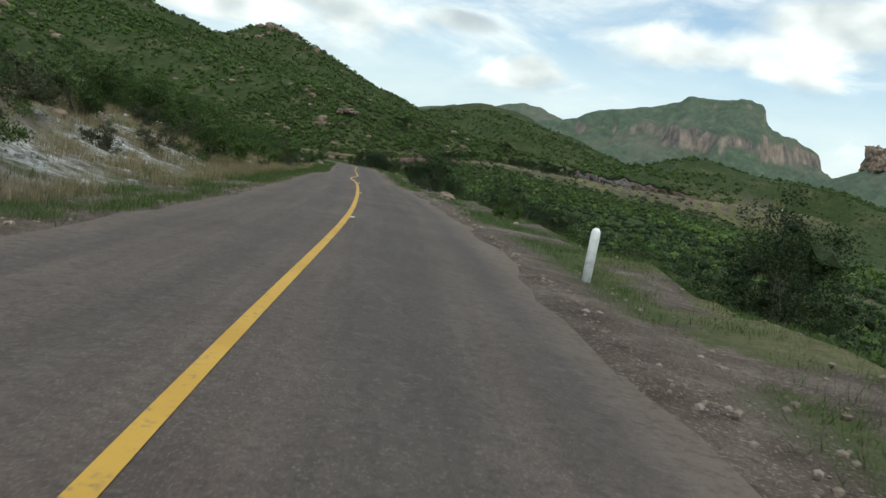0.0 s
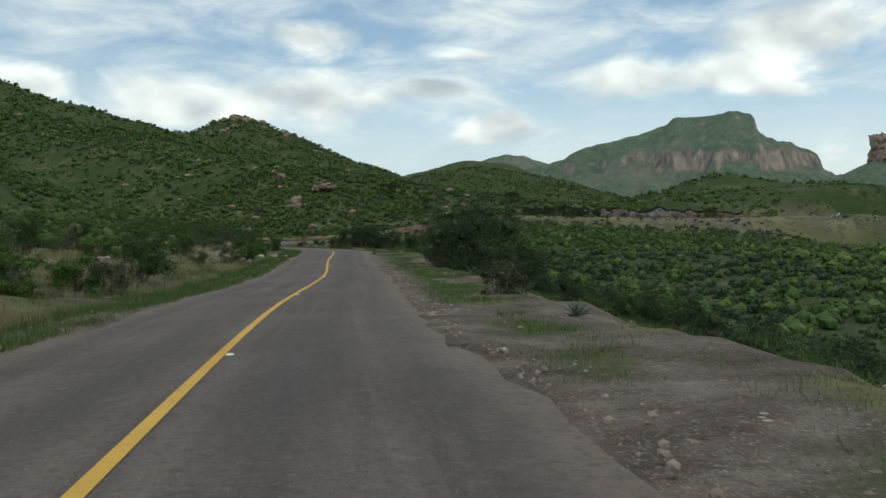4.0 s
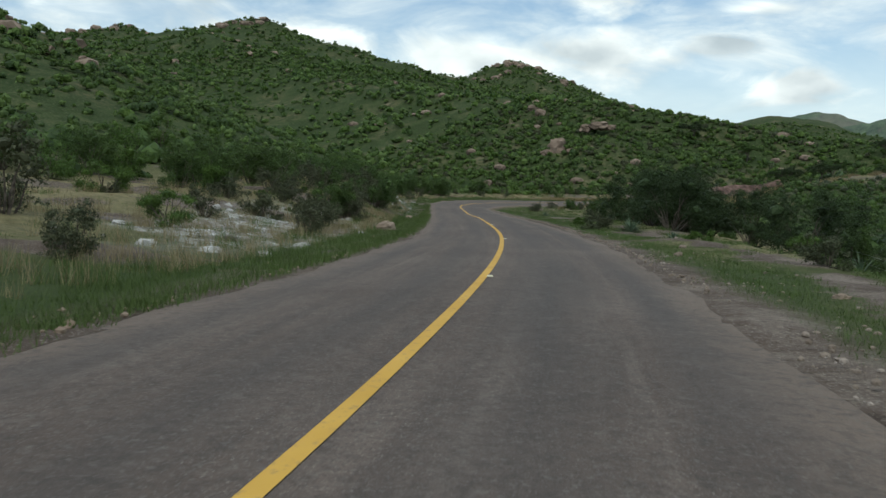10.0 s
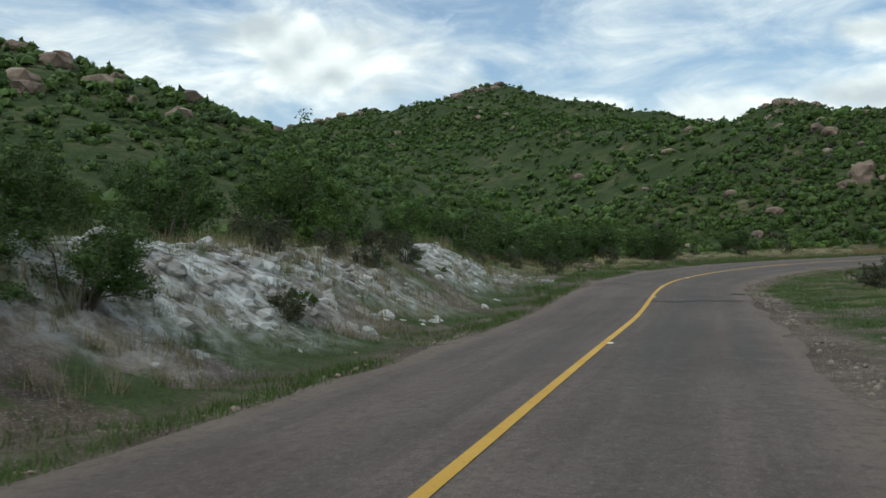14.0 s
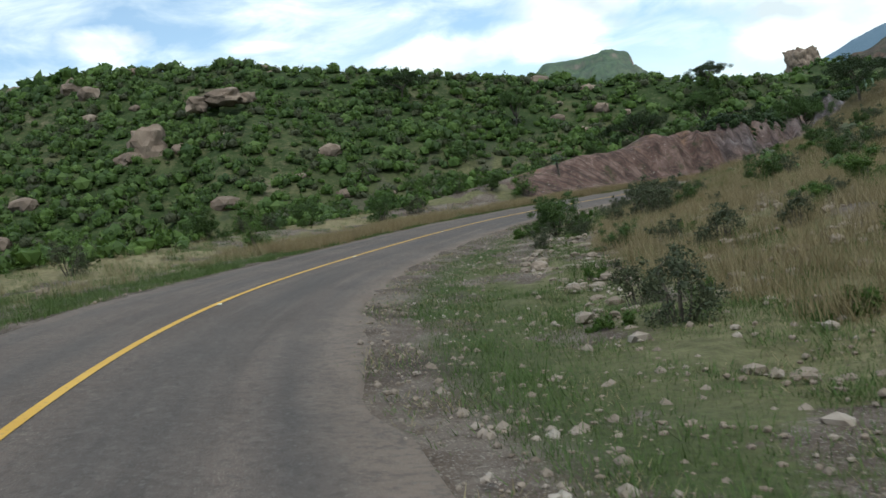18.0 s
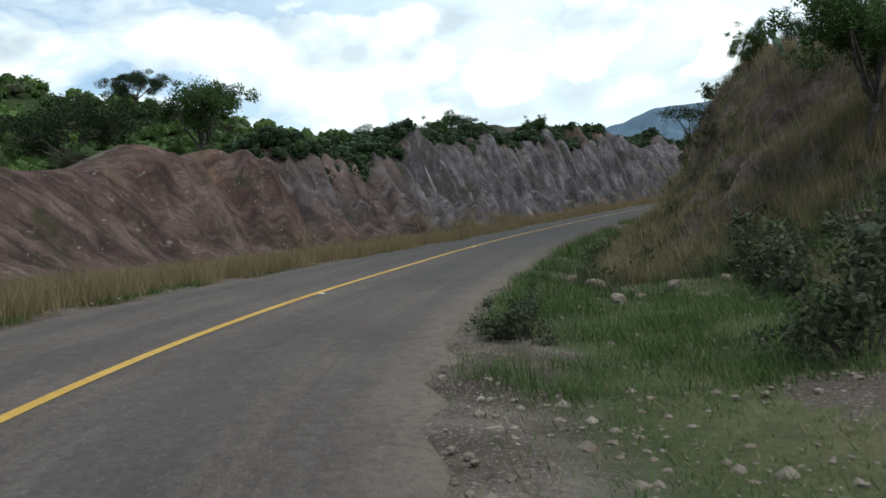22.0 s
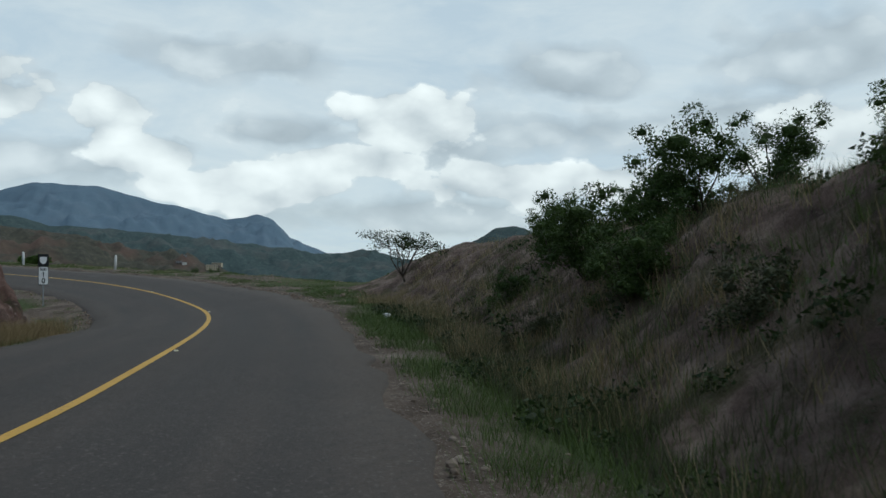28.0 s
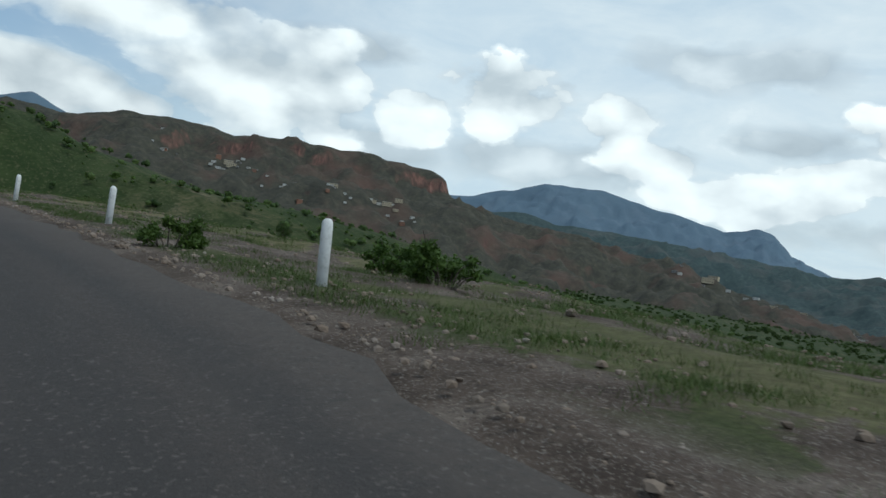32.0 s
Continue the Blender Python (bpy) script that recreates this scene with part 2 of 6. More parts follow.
def leaf_mat(name, dark, light, through=0.25):
    m = Mat(name, 0.6, 0.25)
    c = m.mix(m.island(), dark, light)
    c = m.mix(m.math("MULTIPLY", m.obrand(), 0.45), c, (dark[0] * 1.5, dark[1] * 1.15, dark[2] * 0.9))
    m.color(c)
    tr = m.t.nodes.new("ShaderNodeBsdfTranslucent")
    m.t.links.new(c, tr.inputs["Color"])
    ms = m.t.nodes.new("ShaderNodeMixShader")
    ms.inputs[0].default_value = through
    m.t.links.new(m.b.outputs[0], ms.inputs[1])
    m.t.links.new(tr.outputs[0], ms.inputs[2])
    m.t.links.new(ms.outputs[0], m.t.nodes["Material Output"].inputs[0])
    return m.m


LEAF = leaf_mat("acacia_leaf", (0.026, 0.050, 0.012), (0.075, 0.125, 0.028))
LEAF_FRESH = leaf_mat("fresh_leaf", (0.036, 0.072, 0.013), (0.095, 0.158, 0.030))
LEAF_GREY = leaf_mat("grey_leaf", (0.036, 0.048, 0.025), (0.095, 0.105, 0.055))
LEAF_DARK = leaf_mat("dark_leaf", (0.014, 0.026, 0.009), (0.042, 0.070, 0.020))
FAR_LEAF = leaf_mat("hill_leaf", (0.036, 0.066, 0.015), (0.108, 0.168, 0.038), 0.15)
GRASS = leaf_mat("verge_grass", (0.042, 0.078, 0.018), (0.105, 0.150, 0.042), 0.3)
DRY_GRASS = leaf_mat("dry_grass", (0.135, 0.112, 0.060), (0.34, 0.29, 0.165), 0.3)
AGAVE = leaf_mat("agave_leaf", (0.05, 0.08, 0.05), (0.10, 0.15, 0.09), 0.1)

bark = Mat("bark", 0.9)
bark.color(bark.ramp(bark.noise(9, 5), [(0.3, (0.035, 0.028, 0.022)), (0.7, (0.13, 0.11, 0.09))]))
bark.bump(bark.noise(30, 3), 0.5, 0.01)
BARK = bark.m

rock = Mat("pale_stone", 0.9)
rc = rock.ramp(rock.noise(1.3, 6), [(0.3, (0.11, 0.085, 0.066)), (0.55, (0.225, 0.185, 0.150)), (0.75, (0.38, 0.34, 0.30))])
rc = rock.mix(rock.math("MULTIPLY", rock.obrand(), 0.5), rc, (0.28, 0.20, 0.145))
rock.color(rc).bump(rock.noise(12, 6, 0.65), 0.6, 0.03)
STONE = rock.m
wrock = Mat("white_rock", 0.9)
wrock.color(wrock.ramp(wrock.noise(0.9, 6), [(0.3, (0.12, 0.105, 0.088)), (0.5, (0.30, 0.29, 0.27)), (0.72, (0.54, 0.54, 0.53))]))
wrock.bump(wrock.noise(7, 6, 0.65), 0.7, 0.05)
WHITE_ROCK = wrock.m
rrock = Mat("red_rock", 0.92)
rrc = rrock.ramp(rrock.noise(0.25, 7, 0.62), [(0.3, (0.075, 0.060, 0.048)), (0.5, (0.19, 0.140, 0.108)), (0.72, (0.34, 0.265, 0.205))])
rrock.color(rrc).bump(rrock.noise(1.1, 6, 0.65, stretch=(1, 1, 0.4)), 0.8, 0.4)
RED_ROCK = rrock.m

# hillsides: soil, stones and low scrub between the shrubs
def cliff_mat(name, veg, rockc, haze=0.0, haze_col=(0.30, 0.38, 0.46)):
    """Scrub on the gentle slopes, bare rock where it is steep; haze is the share of haze_col mixed in."""
    m = Mat(name, 0.95, 0.1)
    sp = m.t.nodes.new("ShaderNodeSeparateXYZ")
    m.t.links.new(m.geo.outputs["Normal"], sp.inputs[0])
    steep = m.ramp(m.math("ADD", sp.outputs[2], m.math("MULTIPLY", m.math("SUBTRACT", m.noise(0.05, 5), 0.5), 0.5)), [(0.38, 1.0), (0.58, 0.0)])
    v = m.ramp(m.noise(0.10, 8, 0.7), [(0.3, tuple(k * 0.45 for k in veg)), (0.55, veg), (0.75, tuple(k * 1.9 for k in veg))])
    v = m.mix(m.ramp(m.noise(0.012, 5), [(0.5, 0.0), (0.7, 0.55)]), v, tuple(k * 0.75 for k in rockc))
    r = m.ramp(m.noise(0.11, 8, 0.7, stretch=(1, 1, 0.16)), [(0.38, tuple(k * 0.3 for k in rockc)), (0.50, tuple(k * 0.8 for k in rockc)), (0.66, tuple(min(1, k * 1.5) for k in rockc))])
    c = m.mix(steep, v, r)
    # the air's haze over distance is painted into the base colour
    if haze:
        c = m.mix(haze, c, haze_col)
    m.color(c).bump(m.noise(0.12, 7, 0.7), 0.8, 3.0)
    return m.m


# mesa, butte foot and far hill carry a thin painted haze tint
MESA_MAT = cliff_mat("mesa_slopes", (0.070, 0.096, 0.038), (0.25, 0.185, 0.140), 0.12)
# the bluff's red is dulled by blue-grey haze within its colour
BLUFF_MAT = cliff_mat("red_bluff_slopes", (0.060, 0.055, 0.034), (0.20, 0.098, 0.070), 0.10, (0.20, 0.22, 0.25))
# ridge and cone: bluish valley haze mixed into the slope colour
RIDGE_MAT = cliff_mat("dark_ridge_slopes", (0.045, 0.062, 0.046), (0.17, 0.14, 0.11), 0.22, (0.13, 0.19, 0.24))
# the range's blue is mostly haze painted over grey-green slopes
RANGE_MAT = cliff_mat("hazed_range_slopes", (0.05, 0.065, 0.06), (0.20, 0.19, 0.18), 0.72, (0.155, 0.225, 0.30))

asph = Mat("old_asphalt", 0.88, 0.3)
ra, run = asph.attr("lat"), asph.attr("run")
base = asph.ramp(asph.noise(0.35, 6), [(0.3, (0.086, 0.062, 0.050)), (0.7, (0.140, 0.106, 0.088))])
streaks = asph.noise(1.0, 6, 0.65, asph.join(asph.math("MULTIPLY", ra, 3.4), asph.math("MULTIPLY", run, 0.11)))
base = asph.mix(asph.ramp(streaks, [(0.34, 0.6), (0.50, 0.0)]), base, (0.058, 0.046, 0.040))
base = asph.mix(asph.ramp(streaks, [(0.54, 0.0), (0.70, 0.5)]), base, (0.180, 0.142, 0.118))
base = asph.mix(asph.ramp(asph.noise(60, 3, 0.7), [(0.35, 0.6), (0.5, 0.0)]), base, (0.036, 0.031, 0.028))
base = asph.mix(asph.ramp(asph.noise(75, 2, 0.5), [(0.60, 0.0), (0.70, 0.6)]), base, (0.32, 0.285, 0.25))
wheel = asph.ramp(asph.math("ABSOLUTE", asph.math("SUBTRACT", asph.math("ABSOLUTE", asph.math("SUBTRACT", asph.math("ABSOLUTE", ra), 1.5)), 0.72)), [(0.10, 0.75), (0.45, 0.0)])
base = asph.mix(asph.math("MULTIPLY", wheel, asph.ramp(asph.noise(0.12, 4), [(0.35, 0.2), (0.65, 1.0)])), base, (0.064, 0.055, 0.051))
lane = asph.ramp(asph.math("ABSOLUTE", asph.math("SUBTRACT", ra, 1.25)), [(0.10, 0.6), (0.50, 0.0)])
base = asph.mix(asph.math("MULTIPLY", lane, asph.ramp(asph.noise(0.16, 5), [(0.36, 0.3), (0.60, 1.0)])), base, (0.052, 0.046, 0.043))
dust = asph.ramp(asph.math("MULTIPLY", asph.math("ADD", asph.math("ABSOLUTE", ra), asph.math("MULTIPLY", asph.noise(1.2, 5), 1.0)), 0.25), [(0.66, 0.0), (0.86, 0.65)])
base = asph.mix(dust, base, (0.20, 0.150, 0.118))
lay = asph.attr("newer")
base = asph.mix(asph.ramp(asph.noise(9, 6, 0.75), [(0.38, 0.55), (0.52, 0.0)]), base, (0.050, 0.042, 0.037))
base = asph.mix(asph.ramp(asph.noise(5, 6, 0.7), [(0.56, 0.0), (0.70, 0.45)]), base, (0.17, 0.142, 0.122))
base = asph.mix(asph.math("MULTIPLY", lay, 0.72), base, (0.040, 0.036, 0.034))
spots = asph.ramp(asph.noise(0.9, 6, 0.7, stretch=(1, 0.35, 1)), [(0.64, 0.0), (0.78, 0.55)])
base = asph.mix(spots, base, (0.050, 0.044, 0.041))
base = asph.mix(asph.ramp(asph.noise(26, 2, 0.5), [(0.60, 0.0), (0.70, 0.5)]), base, (0.17, 0.15, 0.13))
asph.color(base).bump(asph.noise(30, 5, 0.75), 0.9, 0.014)
ASPHALT = asph.m
yel = Mat("yellow_paint", 0.7, 0.3)
yel.color(yel.mix(yel.ramp(yel.noise(14, 6, 0.7), [(0.56, 0.0), (0.70, 0.7)]), yel.ramp(yel.noise(0.8, 4), [(0.3, (0.46, 0.26, 0.035)), (0.7, (0.56, 0.335, 0.06))]), (0.12, 0.105, 0.09)))
YELLOW = yel.m
wp = Mat("white_painted_concrete", 0.75, 0.3)
wp.color(wp.ramp(wp.noise(9, 6, 0.7), [(0.3, (0.52, 0.52, 0.49)), (0.5, (0.78, 0.78, 0.76)), (0.7, (0.83, 0.83, 0.81))]))
WHITE = wp.m


def plain(name, c, rough=0.7, metal=0.0, var=0.25):
    m = Mat(name, rough)
    m.b.inputs["Metallic"].default_value = metal
    m.color(m.ramp(m.noise(20, 5), [(0.3, tuple(k * (1 - var) for k in c)), (0.7, c)]))
    return m.m


BLACK = plain("black_enamel", (0.015, 0.017, 0.018), 0.5)
SIGN_WHITE = plain("sign_white", (0.75, 0.76, 0.76), 0.5)
STEEL = plain("galvanised_steel", (0.35, 0.36, 0.37), 0.5, 0.7)
STUD_MAT = plain("stud_white", (0.75, 0.70, 0.52), 0.5)

# ---- road line ----
KNOTS = [(0.71, -40.5, 0.19), (-0.01, -19.5, 0.14), (-0.8, 1.9, 0.09), (-1.38, 22.0, 0.03), (-2.8, 43.7, -0.09), (-4.71, 65.5, -0.45), (-5.77, 87.3, -0.71),
         (-7.56, 109.1, -0.64), (-9.17, 130.8, -0.49), (-12.92, 152.3, -0.64), (-18.48, 173.3, -0.72), (-24.66, 194.4, -0.87), (-30.3, 215.6, -0.55), (-30.89, 238.1, -0.42),
         (-24.06, 259.4, -0.44), (-11.7, 278.4, -0.27), (8.79, 288.44, -0.02), (30.52, 292.76, 0.47), (52.6, 293.62, 1.01), (74.3, 292.94, 1.33), (95.41, 295.37, 1.84),
         (113.51, 304.47, 2.82), (125.87, 321.8, 3.76), (136.86, 340.9, 4.52), (147.2, 360.2, 5.25)]


def half(s):
    """Half the road's width."""
    return np.interp(s, [318, 345], [2.92, 3.34])


def bank(s):
    """How far the road leans to the right in its bends."""
    return np.interp(s, [200, 218, 298, 322, 376, 396, 470, 490], [0, 0.10, 0.10, 0, 0, -0.13, -0.13, 0])



def spline(k, step):
    k = np.array(k, float)
    out = []
    for i in range(len(k) - 1):
        a, b, c, d = (k[min(max(j, 0), len(k) - 1)] for j in (i - 1, i, i + 1, i + 2))
        n = max(2, int(np.linalg.norm(c - b) / step))
        w = np.arange(n)[:, None] / n
        out.append(0.5 * (2 * b + (c - a) * w + (2 * a - 5 * b + 4 * c - d) * w**2 + (3 * b - a - 3 * c + d) * w**3))
    return np.concatenate(out + [k[-1:]])


LINE = spline(KNOTS, 1.0)
STEP = np.diff(LINE, axis=0)
ARC = np.r_[0, np.cumsum(np.hypot(STEP[:, 0], STEP[:, 1]))] - 42.4      # 0 where the drive begins
TAN = np.gradient(LINE[:, :2], axis=0)
TAN /= np.linalg.norm(TAN, axis=1)[:, None]
RIGHT = np.stack([TAN[:, 1], -TAN[:, 0]], 1)


def along(s, d=0.0, up=0.0):
    """The place s metres along the road and d metres to the right of its yellow line."""
    p = np.array([np.interp(s, ARC, LINE[:, i]) for i in range(3)])
    r = np.array([np.interp(s, ARC, RIGHT[:, i]) for i in range(2)])
    return Vector((p[0] + r[0] * d, p[1] + r[1] * d, p[2] - float(bank(s)) * d + up))


def road_coords(x, y):
    """Arc length, offset to the right and road height of the nearest point of the road."""
    s, d, z = np.empty_like(x), np.empty_like(x), np.empty_like(x)
    sub = slice(None, None, 2)
    px, py = LINE[sub, 0], LINE[sub, 1]
    for a in range(0, len(x), 20000):
        X, Y = x[a:a + 20000, None], y[a:a + 20000, None]
        i = ((X - px) ** 2 + (Y - py) ** 2).argmin(1) * 2
        dx, dy = X[:, 0] - LINE[i, 0], Y[:, 0] - LINE[i, 1]
        al = dx * TAN[i, 0] + dy * TAN[i, 1]
        s[a:a + 20000] = ARC[i] + al
        d[a:a + 20000] = dx * RIGHT[i, 0] + dy * RIGHT[i, 1]
        off = np.abs(al) > 3
        d[a:a + 20000] = np.where(off, np.sign(d[a:a + 20000] + 1e-9) * np.hypot(dx, dy), d[a:a + 20000])
        z[a:a + 20000] = np.interp(s[a:a + 20000], ARC, LINE[:, 2])
    return s, d, z


# ---- lie of the land ----
def smooth(a, b, v):
    t = np.clip((v - a) / (b - a), 0, 1)
    return t * t * (3 - 2 * t)


_rng = np.random.default_rng(5)
WAVES = [(_rng.normal(0, 1, 2), _rng.uniform(0, 6.3)) for _ in range(64)]


def rough_land(x, y, size, seed=0, n=8):
    """Rolling unevenness of about one metre either way at the given wave length."""
    out = 0 * x
    for i in range(n):
        (k, ph) = WAVES[(seed * 7 + i) % 64]
        out = out + np.sin((k[0] * x + k[1] * y) * 6.283 / size * (0.7 + 0.09 * i) + ph)
    return out / n ** 0.5


def cone(x, y, cx, cy, h, r, p=0.8):
    q = np.hypot(x - cx, y - cy) / r
    return h * (1 - np.sqrt(q * q + 0.0012) ** p)


def crest(x, y, pts, south, north):
    """A ridge along a line of crest points, with its own slope on either side."""
    best = np.full_like(x, -1e9)
    for (ax, ay, az), (bx, by, bz) in zip(pts[:-1], pts[1:]):
        dx, dy = bx - ax, by - ay
        L = math.hypot(dx, dy)
        raw = ((x - ax) * dx + (y - ay) * dy) / L**2
        t = np.clip(raw, 0, 1)
        side = ((x - ax) * -dy + (y - ay) * dx) / L
        fall = np.where(side > 0, side * north, -side * south)
        best = np.maximum(best, az + t * (bz - az) - np.hypot(fall, 0.9) - south * L * np.abs(raw - t) + 0.9)
    return best


def far_land(x, y):
    base = -3.2 - 12 * smooth(130, 1300, x) * smooth(700, 100, y) + 14 * smooth(340, 750, y) * smooth(160, 20, x)
    base = base - 6 * smooth(128, 240, x) * smooth(420, 300, y)
    base = base - 2.6 * smooth(0, 22, x) * smooth(205, 150, y)
    base = base + 3.0 * smooth(0, -60, x) * smooth(260, 120, y) + 4 * smooth(-25, -90, x) * smooth(140, 0, y)
    forms = [base,
             cone(x, y, -288, 658, 116, 400, 0.85), cone(x, y, -230, 640, 82, 350, 1.0), cone(x, y, -424, 712, 119, 380, 1.1), cone(x, y, -148, 824, 116, 300, 0.75),
             cone(x, y, 70, 1060, 92, 290, 1.0), cone(x, y, 319, 905, 22, 230, 1.0), cone(x, y, -148, 256, 40, 98, 0.95), cone(x, y, -210, 150, 30, 190, 1.0),
             cone(x, y, 270, 600, 28, 230, 0.9),
             crest(x, y, [(-180, 470, 50), (-85, 385, 30.5), (-40, 354, 25.8), (-22, 346, 23.0), (0, 341, 18.6), (12, 337, 16.2), (28, 332, 13.3), (47, 327, 10.2), (75, 322, 7.0), (105, 318, 2.6)], 0.46, 0.10),
             crest(x, y, [(140, 450, 26), (165, 430, 22), (195, 407, 18), (211, 393, 12.6), (234, 379, 9.6), (256, 356, 4.4), (282, 335, -0.5), (330, 300, -7)], 0.22, 0.09),
             crest(x, y, [(2, 266, 4.5), (30, 281, 6.2), (64, 286, 5.2), (88, 289, 3.6)], 0.22, 0.3)]
    f = np.stack(forms)
    k = 1.6
    m = f.max(0)
    z = m + k * np.log(np.exp((f - m) / k).sum(0)) - 1.0
    far = smooth(120, 400, np.hypot(x, y - 200))
    return z + 0.35 * rough_land(x, y, 23, 1) + (0.5 + 1.6 * far) * rough_land(x, y, 75, 2)


def trodden(s, d):
    """The bare footpath that runs along the right verge: 1 on it, 0 off it."""
    mid = 6.3 + 0.5 * np.sin(s * 0.09) + 0.3 * np.sin(s * 0.31)
    return smooth(0.75, 0.45, np.abs(d - mid)) * np.maximum(smooth(56, 62, s) * smooth(112, 104, s), smooth(132, 138, s) * smooth(176, 168, s))


def grassy(x, y):
    """Where the verge is grassy: above zero."""
    return rough_land(x, y, 7, 3) + 0.6 * rough_land(x, y, 2.3, 5)


# cross-section of the roadside: arc length, height of the bank, where it starts, how wide it is
LEFT = np.array([(-60, 2.0, 1.6, 9), (0, 2.1, 1.6, 8), (60, 1.7, 1.6, 8), (110, 0.8, 2, 11), (150, 1.0, 1.8, 9), (180, 2.2, 1.2, 4), (207, 1.9, 1.3, 4),
                 (224, 0.6, 2.5, 9), (255, 0.7, 4, 9), (288, 1.0, 4, 8), (299, 2.6, 3.8, 4.5), (313, 4.4, 3.4, 3.8), (335, 5.6, 3.2, 3.8), (350, 6.0, 3.2, 3.8), (366, 5.6, 2.6, 3.8), (377, 4.8, 2.6, 4), (388, 4.5, 2.2, 3.8), (398, 4.0, 1.9, 3.6), (402, 2.8, 2.0, 3.6), (406, 0.6, 2.4, 5), (411, 0.3, 2.6, 7), (500, 0.2, 4, 9)], float)
RGT = np.array([(-60, -3.4, 2.8, 7), (100, -3.0, 3.0, 7), (150, -2.2, 4.0, 8), (185, -0.6, 6, 10), (215, 0.4, 5, 10), (245, 1.1, 5, 9), (268, 1.3, 5, 9), (282, 1.5, 4, 7),
                (292, 1.9, 4.6, 7), (300, 2.8, 3.6, 6.8), (308, 4.2, 2.3, 5.6), (314, 4.9, 1.8, 5.0), (322, 4.8, 1.7, 5.0), (330, 4.4, 1.6, 5.0), (340, 3.9, 1.6, 5.0), (350, 3.6, 1.6, 5.0), (374, 2.8, 1.9, 4.2), (387, 2.3, 2.6, 3.6), (394, 2.0, 2.8, 3.8), (399, 1.3, 3.2, 4.2), (403, 0.4, 4.4, 6), (408, -0.3, 6, 10), (416, -0.9, 7, 14), (430, -2.0, 7, 18), (460, -3.2, 8, 24), (500, -4.0, 8, 26)], float)


def land(x, y, parts=False):
    """Height of the ground; with parts also the distance past the road's edge, the share of cut face, and s and d."""
    x, y = np.asarray(x, float), np.asarray(y, float)
    s, d, zr = road_coords(x, y)
    far = far_land(x, y)
    out = np.abs(d) - half(s)
    zr = zr - bank(s) * np.clip(d, -5, 5)
    z = 0 * x
    cut = 0 * x
    for tab, on in ((LEFT, d < 0), (RGT, d >= 0)):
        h, a, w = (np.interp(s, tab[:, 0], tab[:, i]) for i in (1, 2, 3))
        ragged = 0.35 * rough_land(x, y, 5.5, 3) * smooth(1.5, 4.5, np.abs(h))
        a = a + ragged + 0.3 * rough_land(x, y, 2.2, 5) * smooth(2.5, 4.5, np.abs(h))
        rise = smooth(0, 1, (out - a) / w)
        near = zr - 0.10 * smooth(0, 0.8, out) + h * rise * (1 + 0.10 * rough_land(x, y, 9, 9) * smooth(2.5, 4.5, h)) + 0.10 * rough_land(x, y, 4.0, 4) * smooth(1, 4, out)
        near = near - 0.22 * np.exp(-((out - a * 0.75) / 0.9) ** 2) * smooth(1.5, 4, h)
        t = smooth(a + w * 0.9, a + w + 16, out)
        z = np.where(on, near * (1 - t) + far * t, z)
        steep = smooth(0.28, 0.5, np.abs(h) / w) * smooth(0.03, 0.2, (out - a) / w) * smooth(1.05, 0.8, (out - a) / w)
        cut = np.where(on, steep * (h > 0), cut)
    z = np.where(out < 0.0, zr - 0.12, z)
    return (z, out, cut, s, d) if parts else z


def mesh_ob(name, verts, faces, mats, parent=None, smooth_it=False, attrs=(), mat_index=None):
    me = bpy.data.meshes.new(name)
    verts, faces = np.asarray(verts, np.float32), np.asarray(faces, np.int32)
    n, k = faces.shape
    me.vertices.add(len(verts))
    me.vertices.foreach_set("co", verts.ravel())
    me.loops.add(n * k)
    me.loops.foreach_set("vertex_index", faces.ravel())
    me.polygons.add(n)
    me.polygons.foreach_set("loop_start", np.arange(0, n * k, k, dtype=np.int32))
    for m in mats if isinstance(mats, (list, tuple)) else [mats]:
        me.materials.append(m)
    if mat_index is not None:
        me.polygons.foreach_set("material_index", np.asarray(mat_index, np.int32))
    me.polygons.foreach_set("use_smooth", np.full(n, smooth_it))
    for key, vals in attrs:
        at = me.attributes.new(key, "FLOAT", "POINT")
        at.data.foreach_set("value", np.asarray(vals, np.float32))
    me.update()
    me.validate()
    ob = new(name, me)
    if parent is not None:
        ob.parent = parent
    return ob


def grid_faces(nu, nv):
    i = np.arange(nu * nv).reshape(nu, nv)
    return np.stack([i[:-1, :-1], i[1:, :-1], i[1:, 1:], i[:-1, 1:]], -1).reshape(-1, 4)


def spaced(*runs):
    """Grid lines: runs of (from, to, step), the last end included."""
    return np.concatenate([np.arange(a, b, st) for a, b, st in runs] + [[runs[-1][1]]])


gx = spaced((-4600, -1200, 500), (-1200, -520, 60), (-520, -64, 8), (-64, 150, 1.1), (150, 520, 9), (520, 1200, 60), (1200, 4600, 400))
gy = spaced((-3000, -400, 500), (-400, -60, 40), (-60, -12, 4), (-12, 330, 1.1), (330, 384, 1.8), (384, 960, 8), (960, 1400, 40), (1400, 4600, 400))
GX, GY = (a.ravel() for a in np.meshgrid(gx, gy, indexing="ij"))
gz, gout, gcut, gs, gd = land(GX, GY, True)

